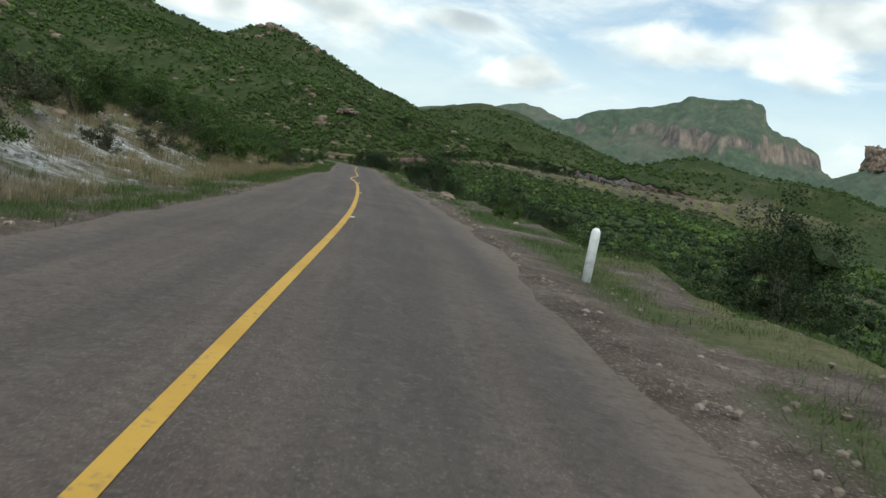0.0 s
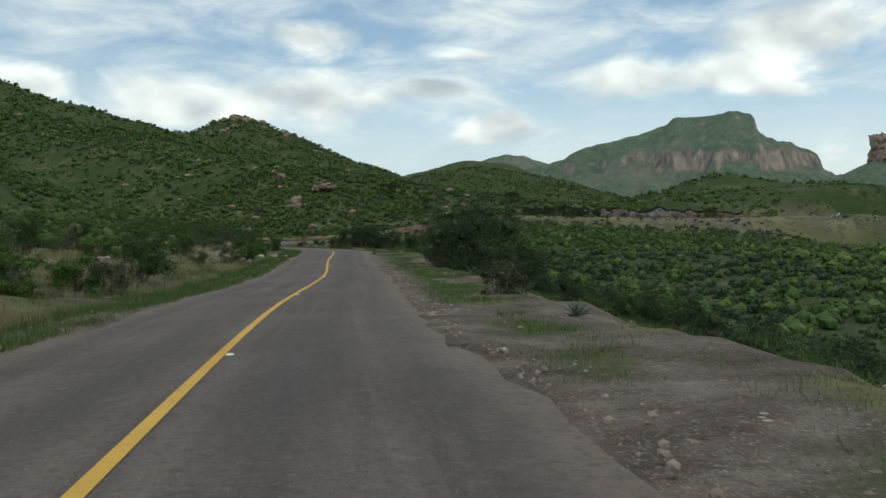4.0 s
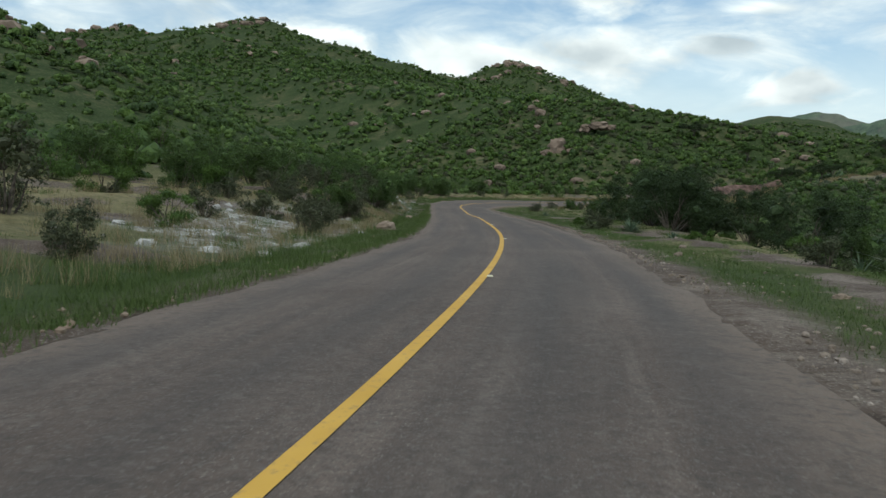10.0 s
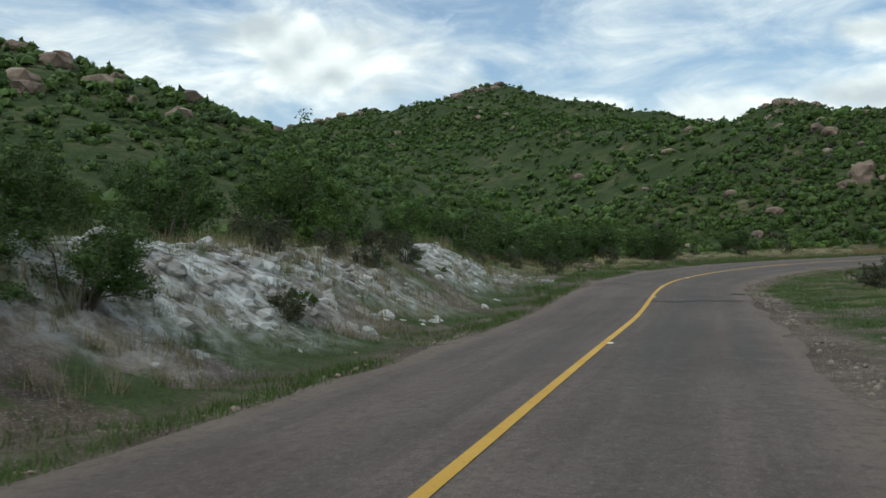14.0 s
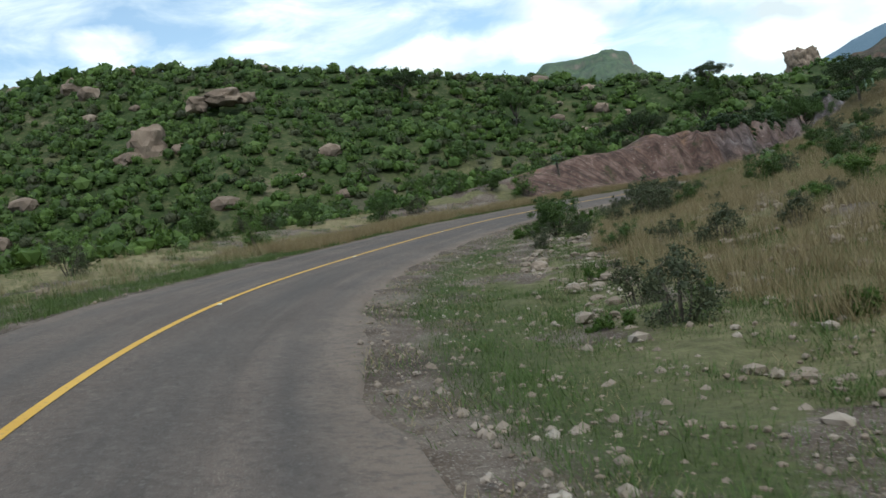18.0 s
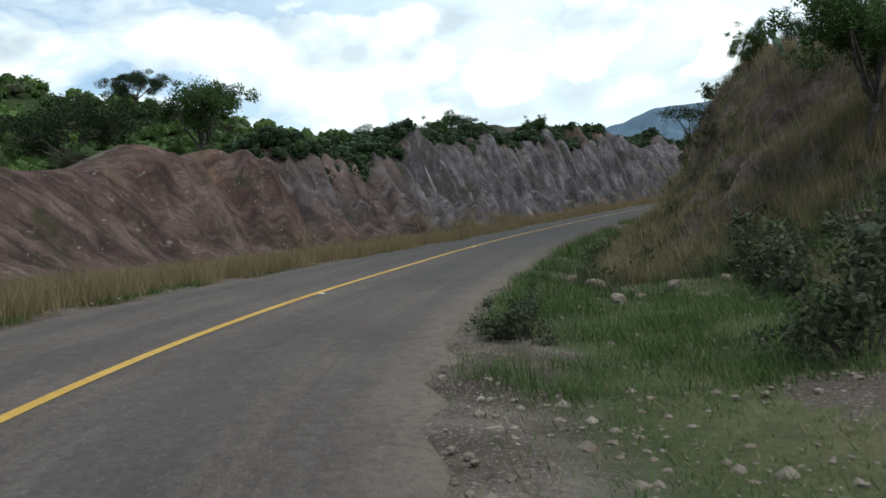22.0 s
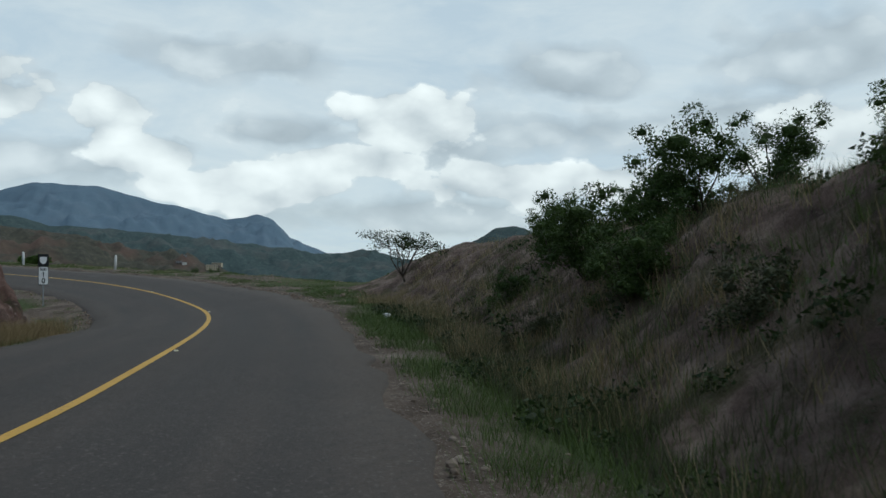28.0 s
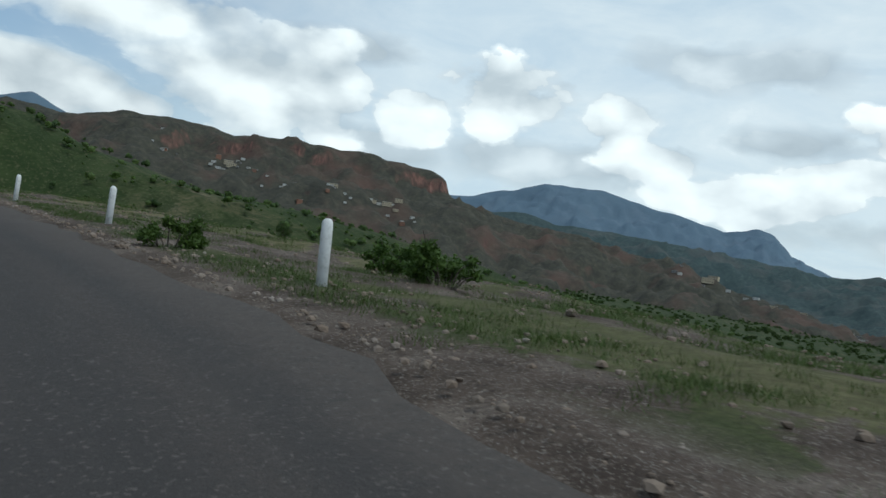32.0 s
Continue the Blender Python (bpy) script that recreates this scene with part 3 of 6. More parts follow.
ground = Mat("roadside_ground", 0.95, 0.1)
go, gc, gdry = ground.attr("past_edge"), ground.attr("cut_face"), ground.attr("dry")
soil = ground.ramp(ground.noise(0.8, 7, 0.62), [(0.3, (0.048, 0.035, 0.028)), (0.5, (0.102, 0.077, 0.062)), (0.72, (0.195, 0.160, 0.134))])
soil = ground.mix(ground.ramp(ground.noise(16, 5, 0.7), [(0.56, 0.0), (0.66, 0.7)]), soil, (0.27, 0.225, 0.185))
soil = ground.mix(ground.ramp(ground.noise(9, 5, 0.7), [(0.34, 0.7), (0.46, 0.0)]), soil, (0.050, 0.038, 0.030))
soil = ground.mix(ground.ramp(ground.noise(38, 3, 0.6), [(0.58, 0.0), (0.68, 0.7)]), soil, (0.36, 0.33, 0.29))
soil = ground.mix(ground.ramp(ground.noise(44, 3, 0.6), [(0.32, 0.7), (0.42, 0.0)]), soil, (0.035, 0.028, 0.022))
green = ground.ramp(ground.noise(14, 6, 0.7), [(0.32, (0.018, 0.030, 0.009)), (0.68, (0.054, 0.084, 0.023))])
dryc = ground.ramp(ground.noise(3.5, 6, 0.65), [(0.3, (0.10, 0.085, 0.045)), (0.7, (0.29, 0.245, 0.135))])
turf = ground.mix(gdry, green, dryc)
patch = ground.ramp(ground.math("ADD", ground.attr("turf"), ground.math("MULTIPLY", ground.math("SUBTRACT", ground.noise(2.2, 7, 0.7), 0.5), 1.6)), [(0.42, 0.0), (0.62, 0.9)])
cov = ground.math("MULTIPLY", patch, ground.ramp(ground.math("MULTIPLY", go, 0.1), [(0.06, 0.0), (0.14, 1.0)]))
near_c = ground.mix(cov, soil, turf)
hillc = ground.ramp(ground.noise(0.07, 8, 0.62), [(0.34, (0.026, 0.042, 0.014)), (0.50, (0.046, 0.064, 0.023)), (0.62, (0.090, 0.088, 0.044)), (0.74, (0.20, 0.165, 0.12))])
hillc = ground.mix(ground.ramp(ground.noise(0.42, 7, 0.72), [(0.45, 0.0), (0.56, 0.85)]), hillc, (0.024, 0.040, 0.013))
hillc = ground.mix(ground.ramp(ground.noise(1.4, 6, 0.7), [(0.50, 0.0), (0.60, 0.7)]), hillc, (0.030, 0.048, 0.016))
hillc = ground.mix(ground.ramp(ground.noise(2.6, 6, 0.7), [(0.54, 0.0), (0.66, 0.7)]), hillc, (0.13, 0.115, 0.065))
allc = ground.mix(ground.ramp(ground.math("MULTIPLY", go, 0.02), [(0.24, 0.0), (0.60, 1.0)]), near_c, hillc)
face = ground.ramp(ground.noise(1.1, 7, 0.65, stretch=(1.0, 1.0, 0.35)), [(0.28, (0.070, 0.050, 0.045)), (0.5, (0.175, 0.120, 0.100)), (0.72, (0.33, 0.265, 0.235))])
greyf = ground.ramp(ground.noise(1.3, 7, 0.65, stretch=(1.0, 1.0, 0.35)), [(0.28, (0.09, 0.08, 0.085)), (0.5, (0.20, 0.175, 0.175)), (0.74, (0.42, 0.39, 0.385))])
face = ground.mix(ground.ramp(ground.noise(0.09, 3), [(0.42, 0.0), (0.58, 1.0)]), face, greyf)
chalk = ground.ramp(ground.noise(2.4, 8, 0.72), [(0.36, (0.060, 0.052, 0.042)), (0.47, (0.22, 0.205, 0.185)), (0.60, (0.50, 0.495, 0.48))])
allc = ground.mix(ground.attr("chalk"), allc, chalk)
allc = ground.mix(gc, allc, face)
ground.color(allc).bump(ground.noise(11, 7, 0.7), 0.7, 0.06)
GROUND = ground.m
dry = smooth(-1, 1, rough_land(GX, GY, 30, 6)) * 0.6 + 0.4 * smooth(2, 8, gout) + 0.15 * smooth(225, 250, gs) * smooth(420, 300, gs)
dry = dry * smooth(0.5, 3.0, gout)
gz = gz - 0.5 * smooth(0.05, 0.4, gcut) * smooth(284, 296, gs) * smooth(400, 392, gs)
chalky = 0 * gs
for s0, s1 in ((186, 199), (202, 213), (110, 122), (143, 160), (46, 62), (-12, 36)):
    chalky = np.maximum(chalky, smooth(s0 - 3, s0 + 2, gs) * smooth(s1 + 3, s1 - 2, gs))
chalky = chalky * (gd < 0) * smooth(1.9, 3.0, gout) * smooth(7.5, 5.0, gout) * smooth(-0.5, 0.5, rough_land(GX, GY, 6, 2) + 0.25)
gcut = gcut * smooth(255, 285, gs)
turf_at = smooth(-0.5, 0.6, grassy(GX, GY) + 0.45 * smooth(205, 225, gs) * smooth(305, 290, gs) + 0.55 * (gs < 205) + 0.12 * smooth(385, 400, gs) + 0.5 * smooth(10, 30, gout) - 2.5 * trodden(gs, gd) + 0.6 * smooth(196, 206, gs) * smooth(248, 236, gs) * (gd > 0))
land_ob = mesh_ob("ground", np.stack([GX, GY, gz], 1), grid_faces(len(gx), len(gy)), GROUND, smooth_it=True,
                  attrs=(("past_edge", gout), ("cut_face", gcut), ("dry", np.clip(dry, 0, 1)), ("chalk", chalky), ("turf", turf_at)))
tagged(land_ob, "stony ground with patchy grass, hills and road cuttings", "ground", kind="structure")

# the road, with a ragged broken edge
lat = np.array([-1.0, -0.97, -0.75, -0.5, -0.25, 0, 0.25, 0.5, 0.75, 0.97, 1.0])
rid = np.arange(len(LINE))
HW = half(ARC)
ragl = 0.10 * rough_land(LINE[:, 0], LINE[:, 1], 3.1, 2) + 0.08 * rough_land(LINE[:, 0], LINE[:, 1], 9.0, 1)
ragr = 0.12 * rough_land(LINE[:, 0], LINE[:, 1], 2.7, 5) + 0.10 * rough_land(LINE[:, 0], LINE[:, 1], 8.0, 4)
W = np.where(lat[None] < 0, (HW + ragl)[:, None], (HW + ragr)[:, None]) * lat[None]
RX = LINE[:, None, 0] + RIGHT[:, None, 0] * W
RY = LINE[:, None, 1] + RIGHT[:, None, 1] * W
RZ = LINE[:, None, 2] - bank(ARC)[:, None] * W - 0.05 * (np.abs(lat[None]) ** 2) + np.where(np.abs(lat[None]) > 0.99, -0.14, 0.02)
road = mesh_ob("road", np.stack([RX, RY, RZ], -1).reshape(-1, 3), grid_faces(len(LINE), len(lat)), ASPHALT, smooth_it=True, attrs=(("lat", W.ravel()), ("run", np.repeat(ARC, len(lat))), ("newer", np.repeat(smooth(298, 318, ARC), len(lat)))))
road.data.flip_normals()
tagged(road, "worn grey asphalt two-lane country road with crumbling edges", "road", kind="structure")
YW = np.array([-0.058, 0.058])[None] + 0.02 * rough_land(LINE[:, 0], LINE[:, 1], 30, 3)[:, None]
YX = LINE[:, None, 0] + RIGHT[:, None, 0] * YW
YY = LINE[:, None, 1] + RIGHT[:, None, 1] * YW
line_ob = mesh_ob("centre_line", np.stack([YX, YY, LINE[:, None, 2] + 0.026 - bank(ARC)[:, None] * YW], -1).reshape(-1, 3), grid_faces(len(LINE), 2), YELLOW)
line_ob.data.flip_normals()
tagged(line_ob, "continuous worn yellow painted centre line", "road marking", kind="structure")


# ---- far mountains ----
def mountain(name, centre, turn, profile, run, back, base, mat, label, bands=(), nu=130, nv=46, rough=1.0, seed=0):
    """A hill with a crest of the given heights across the view, falling to its foot over run metres in front and back metres behind.
    bands: heights between which its slope stands up as a cliff."""
    us = np.array([p[0] for p in profile], float)
    hs = np.array([p[1] for p in profile], float)
    u = np.linspace(us[0] - 0.25 * (us[-1] - us[0]), us[-1] + 0.25 * (us[-1] - us[0]), nu)
    h = np.interp(u, us, hs, left=hs[0], right=hs[-1])
    fade = smooth(u[0], us[0], u) * smooth(u[-1], us[-1], u)
    h = base + (h - base) * (0.35 + 0.65 * fade)
    v = np.concatenate([-np.linspace(1, 0, nv) ** 1.3 * run, np.linspace(0, 1, 10)[1:] * back])
    U, V = np.meshgrid(u, v, indexing="ij")
    wob = rough_land(U, V, run * 0.5, seed + 1) * run * 0.05 * smooth(0, -0.3 * run, V)
    q = np.where(V < 0, -(V + wob) / run, V / back).clip(0, 1)
    hh = np.stack([np.interp(np.clip(u + 0 * vv, u[0], u[-1]), u, h) for vv in v], 1)
    z = base + (hh - base) * (1 - q) ** 1.25
    for lo, hi in bands:
        mid = (lo + hi) / 2 + 5 * rough_land(U, V, 90, seed + 3)
        whole = 0.40 + 0.60 * smooth(-0.9, 0.5, rough_land(U, 0 * V, 150, seed + 4))
        z = z + whole * (hi - lo) * 0.5 * np.tanh((z - mid) / 3.0) * np.exp(-((z - mid) / ((hi - lo) * 1.1)) ** 2)
    span = us[-1] - us[0]
    z = z + rough * (0.006 * span * rough_land(U, V, span * 0.13, seed + 2) + 0.003 * span * rough_land(U, V, span * 0.045, seed + 5)) * (0.35 + 0.65 * smooth(0, 0.1, q))
    z = z + rough * 0.0035 * span * rough_land(U, V * 0.3, span * 0.03, seed + 6) * smooth(0.02, 0.1, q)
    c, sn = math.cos(radians(turn)), math.sin(radians(turn))
    X, Y = centre[0] + U * c - V * sn, centre[1] + U * sn + V * c
    ob = mesh_ob(name, np.stack([X, Y, z], -1).reshape(-1, 3), grid_faces(nu, len(v)), mat, smooth_it=True)
    tagged(ob, label, "mountain", kind="structure")
    return ob


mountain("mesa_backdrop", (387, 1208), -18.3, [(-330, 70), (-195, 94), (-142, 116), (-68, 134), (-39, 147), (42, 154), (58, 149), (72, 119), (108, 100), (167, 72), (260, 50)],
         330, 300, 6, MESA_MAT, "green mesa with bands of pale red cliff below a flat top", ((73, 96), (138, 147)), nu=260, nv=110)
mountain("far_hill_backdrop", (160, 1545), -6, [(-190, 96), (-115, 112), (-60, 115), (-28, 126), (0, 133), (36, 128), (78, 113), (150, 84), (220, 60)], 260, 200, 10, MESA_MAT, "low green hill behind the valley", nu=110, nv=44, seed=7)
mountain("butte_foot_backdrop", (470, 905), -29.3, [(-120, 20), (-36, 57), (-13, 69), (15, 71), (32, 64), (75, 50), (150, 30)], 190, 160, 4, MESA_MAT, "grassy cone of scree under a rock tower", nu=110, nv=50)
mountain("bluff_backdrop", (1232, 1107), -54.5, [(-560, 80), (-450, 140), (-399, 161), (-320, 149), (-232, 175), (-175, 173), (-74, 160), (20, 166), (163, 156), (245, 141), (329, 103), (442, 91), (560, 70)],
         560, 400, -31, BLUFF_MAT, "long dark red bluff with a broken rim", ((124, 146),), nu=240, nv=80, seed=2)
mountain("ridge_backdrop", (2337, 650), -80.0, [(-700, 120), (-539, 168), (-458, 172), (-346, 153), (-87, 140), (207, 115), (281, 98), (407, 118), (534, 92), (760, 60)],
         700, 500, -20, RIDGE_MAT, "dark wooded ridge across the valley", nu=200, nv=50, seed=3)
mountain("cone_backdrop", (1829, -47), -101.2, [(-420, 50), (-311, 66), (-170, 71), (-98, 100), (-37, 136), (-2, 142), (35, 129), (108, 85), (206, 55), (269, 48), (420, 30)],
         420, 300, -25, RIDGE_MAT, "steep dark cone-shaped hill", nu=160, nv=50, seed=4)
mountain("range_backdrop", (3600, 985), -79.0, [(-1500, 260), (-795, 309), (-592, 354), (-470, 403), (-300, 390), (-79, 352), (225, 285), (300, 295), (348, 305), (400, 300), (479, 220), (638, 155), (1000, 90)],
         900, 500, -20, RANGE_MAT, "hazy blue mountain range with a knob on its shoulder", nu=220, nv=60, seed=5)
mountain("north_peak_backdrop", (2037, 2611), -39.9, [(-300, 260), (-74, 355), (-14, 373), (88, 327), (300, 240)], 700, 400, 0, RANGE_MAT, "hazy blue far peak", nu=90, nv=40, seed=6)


def rock_mesh(name, r, seed, mat, squash=(1, 1, 0.7), sub=3, rough=0.28, cubic=0.5, parent=None):
    """A weathered boulder: an icosphere pushed towards a block and broken by noise."""
    bm = bmesh.new()
    bmesh.ops.create_icosphere(bm, subdivisions=sub, radius=1)
    o = Vector((seed * 3.7, seed * 1.3, seed * 7.1))
    for v in bm.verts:
        c = v.co.copy()
        m = max(abs(c.x), abs(c.y), abs(c.z))
        c = c.lerp(c / m * 0.8, cubic)
        c *= 1 + rough * (noise.noise(c * 1.6 + o) + 0.5 * noise.noise(c * 4 + o) + 0.25 * noise.noise(c * 9 + o))
        v.co = Vector((c.x * squash[0], c.y * squash[1], c.z * squash[2])) * r
    me = bpy.data.meshes.new(name)
    bm.to_mesh(me)
    bm.free()
    me.materials.append(mat)
    ob = new(name, me)
    if parent is not None:
        ob.parent = parent
    return ob


tower_rock = rock_mesh("rock_tower", 12, 4, RED_ROCK, (1.1, 0.95, 1.3), 4, 0.34, 0.7)
tower_rock.location = (463, 903, 78)
tagged(tower_rock, "pale red rock tower on a grassy hilltop", "rock tower")


# ---- road cuttings ----
def cutting(name, tab, side, s0, s1, label, mat=None):
    """The eroded face of a cutting, with gullies, standing just in front of the ground."""
    ss = np.arange(s0, s1, 0.2)
    qq = np.linspace(-0.06, 1.12, 34)
    S, Q = np.meshgrid(ss, qq, indexing="ij")
    a, w = (np.interp(S, tab[:, 0], tab[:, i]) for i in (2, 3))
    lx, ly = (np.interp(S, ARC, LINE[:, i]) for i in (0, 1))
    rx, ry = (np.interp(S, ARC, RIGHT[:, i]) for i in (0, 1))
    D = side * (half(S) + a + Q * w)
    x, y = lx + rx * D, ly + ry * D
    z = land(x.ravel(), y.ravel()).reshape(x.shape)
    mask = smooth(0.0, 0.18, Q) * smooth(1.1, 0.85, Q) * smooth(s0, s0 + 8, S) * smooth(s1, s1 - 8, S)
    sl = S + 3.4 * Q
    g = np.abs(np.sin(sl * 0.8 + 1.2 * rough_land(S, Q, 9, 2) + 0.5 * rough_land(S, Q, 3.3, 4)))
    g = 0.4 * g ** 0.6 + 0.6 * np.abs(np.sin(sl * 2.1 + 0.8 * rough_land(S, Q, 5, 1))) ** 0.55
    ledge = 0.05 * np.sin(z * 4.2 + 0.8 * rough_land(S, Q, 6, 3)) + 0.07 * rough_land(S * 1.0, z * 1.5, 0.9, 5) + 0.05 * rough_land(S, z * 1.3, 0.45, 7)
    push = mask * (0.40 * g - 0.10 + 0.55 * ledge) * (1.0 if side < 0 else 0.55)
    x, y = x - rx * side * push, y - ry * side * push
    z = z - 0.25 + 0.29 * smooth(s0, s0 + 6, S) * smooth(s1, s1 - 6, S) + 0.25 * mask * push - 0.45 * smooth(0.05, -0.05, Q)
    ob = mesh_ob(name, np.stack([x, y, z], -1).reshape(-1, 3), grid_faces(*x.shape), mat or CUT_MAT, smooth_it=True,
                 attrs=(("grey", (smooth(312, 334, S + 5 * rough_land(S, Q * 8, 14, 2)) * smooth(384, 366, S)).ravel()), ("rim", smooth(0.72, 0.9, Q + 0.12 * rough_land(S, Q, 5, 6)).ravel()), ("gully_shade", smooth(0.62, 0.25, g).ravel()), ("slant", (S + 2.6 * Q).ravel()), ("rise", Q.ravel())))
    if side > 0:
        ob.data.flip_normals()
    tagged(ob, label, "road cutting", kind="structure")
    return ob


cm = Mat("cut_earth", 0.95, 0.1)
f1 = cm.ramp(cm.noise(1.0, 8, 0.68, stretch=(1, 1, 0.5)), [(0.30, (0.050, 0.032, 0.028)), (0.50, (0.125, 0.077, 0.064)), (0.72, (0.24, 0.165, 0.138))])
f2 = cm.ramp(cm.noise(1.2, 8, 0.68, stretch=(1, 1, 0.5)), [(0.30, (0.045, 0.039, 0.042)), (0.50, (0.115, 0.098, 0.102)), (0.70, (0.27, 0.248, 0.256))])
fm = cm.mix(cm.attr("grey"), f1, f2)
fm = cm.mix(cm.math("MULTIPLY", cm.attr("rim"), cm.ramp(cm.noise(0.8, 6, 0.65), [(0.50, 0.0), (0.62, 0.7)])), fm, (0.20, 0.12, 0.075))
streak = cm.noise(1.0, 6, 0.7, cm.join(cm.math("MULTIPLY", cm.attr("slant"), 4.2), cm.math("MULTIPLY", cm.attr("rise"), 1.4)))
fm = cm.mix(cm.ramp(streak, [(0.40, 0.6), (0.51, 0.0)]), fm, (0.036, 0.031, 0.028))
fm = cm.mix(cm.ramp(streak, [(0.56, 0.0), (0.68, 0.3)]), fm, (0.30, 0.25, 0.23))
# gully bottoms: shade painted in, together with dark soil and scrub
fm = cm.mix(cm.math("MULTIPLY", cm.attr("gully_shade"), 0.7), fm, (0.050, 0.038, 0.032))
fm = cm.mix(cm.ramp(cm.noise(4.5, 6, 0.7), [(0.60, 0.0), (0.70, 0.7)]), fm, (0.40, 0.35, 0.31))
fm = cm.mix(cm.ramp(cm.noise(0.45, 6, 0.7), [(0.57, 0.0), (0.66, 0.75)]), fm, (0.045, 0.05, 0.024))
cm.color(fm).bump(cm.noise(6, 8, 0.72), 1.0, 0.12)
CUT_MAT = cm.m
bm_ = Mat("bank_earth", 0.95, 0.1)
be = bm_.ramp(bm_.noise(1.3, 8, 0.68), [(0.30, (0.048, 0.035, 0.030)), (0.50, (0.155, 0.112, 0.094)), (0.72, (0.32, 0.25, 0.21))])
be = bm_.mix(bm_.ramp(bm_.noise(0.7, 6, 0.7), [(0.52, 0.0), (0.62, 0.75)]), be, (0.060, 0.062, 0.028))
be = bm_.mix(bm_.ramp(bm_.noise(9, 5, 0.7), [(0.62, 0.0), (0.70, 0.6)]), be, (0.24, 0.20, 0.17))
bm_.color(be).bump(bm_.noise(7, 8, 0.72), 1.0, 0.12)
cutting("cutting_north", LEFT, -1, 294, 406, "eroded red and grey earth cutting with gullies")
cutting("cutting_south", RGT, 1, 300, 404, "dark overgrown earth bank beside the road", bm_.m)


# ---- plants ----
def leaf_cloud(rng, blobs, n, size, flat=0.55, longer=1.6):
    """n small leaf sprays in the outer part of the given blobs (x, y, z, radius)."""
    blobs = np.array(blobs, float)
    w = blobs[:, 3] ** 2
    b = blobs[rng.choice(len(blobs), n, p=w / w.sum())]
    v = rng.normal(0, 1, (n, 3))
    v /= np.linalg.norm(v, axis=1)[:, None]
    r = b[:, 3] * rng.uniform(0.25, 1.0, n) ** 0.5 * (1 + 0.18 * rng.normal(0, 1, n))
    c = b[:, :3] + v * r[:, None] * np.array([1, 1, flat + 0.25])
    a = rng.normal(0, 1, (n, 3)) + v * 0.8
    a /= np.linalg.norm(a, axis=1)[:, None]
    t = np.cross(a, rng.normal(0, 1, (n, 3)))
    t /= np.linalg.norm(t, axis=1)[:, None]
    k = size * rng.uniform(0.6, 1.4, n)[:, None]
    a, t = a * k * longer, t * k * 0.8
    V = np.stack([c - a * 0.45 + t * 0.6, c + a * 0.65, c - a * 0.3 - t * 0.6], 1).reshape(-1, 3)
    return V, np.arange(3 * n).reshape(n, 3)


def branches(paths):
    """Tapered three-sided limbs along polylines of (x, y, z, radius)."""
    V, F, base = [], [], 0
    for p in paths:
        p = np.array(p, float)
        for i, q in enumerate(p):
            d = p[min(i + 1, len(p) - 1), :3] - p[max(i - 1, 0), :3]
            d = d / (np.linalg.norm(d) + 1e-9)
            u = np.cross(d, (0.3, 0.9, 0.1))
            u /= np.linalg.norm(u) + 1e-9
            w = np.cross(d, u)
            V += [q[:3] + q[3] * (math.cos(k) * u + math.sin(k) * w) for k in (0.3, 2.39, 4.49)]
            if i:
                o = base + 3 * i
                F += [(o - 3 + k, o - 3 + (k + 1) % 3, o + (k + 1) % 3, o + k) for k in range(3)]
        base = len(V)
    return np.array(V), np.array(F)


def limb(rng, a, b, r0, r1, n=5, wob=0.12):
    a, b = np.array(a, float), np.array(b, float)
    L = np.linalg.norm(b - a)
    out = []
    for i in range(n):
        t = i / (n - 1)
        p = a + (b - a) * t + rng.normal(0, wob * L * 0.35, 3) * (0 < i < n - 1) + np.array([0, 0, 0.10 * L * math.sin(3.14 * t)])
        out.append((*p, r0 + (r1 - r0) * t))
    return out


def heart(rng, blobs, k):
    """Crumpled dense inner masses of foliage, one in each blob."""
    bm = bmesh.new()
    bmesh.ops.create_icosphere(bm, subdivisions=1, radius=1)
    sv = np.array([v.co[:] for v in bm.verts])
    sf = np.array([[v.index for v in f.verts] for f in bm.faces])
    bm.free()
    V, F = [], []
    for x, y, z, rad in blobs:
        F.append(sf + len(sv) * len(V))
        V.append(sv * rad * k * rng.uniform(0.6, 1.25, (len(sv), 1)) * np.array([1, 1, 0.75]) + np.array([x, y, z]))
    return np.concatenate(V), np.concatenate(F)


def make_shrub(name, seed, height, width, n, size, leaf, label, category="shrub", airy=0.0):
    rng = np.random.default_rng(seed)
    top = new(name)
    blobs, paths = [], []
    m = int(9 + width * 2)
    for i in range(m):
        ang, rr = rng.uniform(0, 6.28), width * 0.42 * rng.uniform(0.1, 1) ** 0.6
        zz = height * rng.uniform(0.07, 0.86) * (1 - 0.35 * (rr / (width * 0.5)) ** 2)
        c = (rr * math.cos(ang), rr * math.sin(ang), zz)
        blobs.append((*c, min(width, height) * rng.uniform(0.13, 0.26)))
        paths.append(limb(rng, (0.1 * math.cos(ang), 0.1 * math.sin(ang), -0.1), c, 0.022 * height ** 0.8, 0.006, 4))
        for _ in range(2 if airy else 1):
            e = np.array(c) + rng.normal(0, 0.10, 3) * width + (0, 0, 0.12 * height)
            paths.append(limb(rng, c, e, 0.008, 0.003, 3))
            if airy:
                blobs.append((*e, 0.085 * width))
    mesh_ob("woody_base", *branches(paths), BARK, top)
    V, F = leaf_cloud(rng, blobs, n, size)
    C, G = heart(rng, blobs[:: 2 if airy else 1], 0.45 if airy else 0.6)
    mesh_ob("foliage", np.concatenate([V, C]), np.concatenate([F, G + len(V)]), leaf, top)
    return tagged(top, label, category)


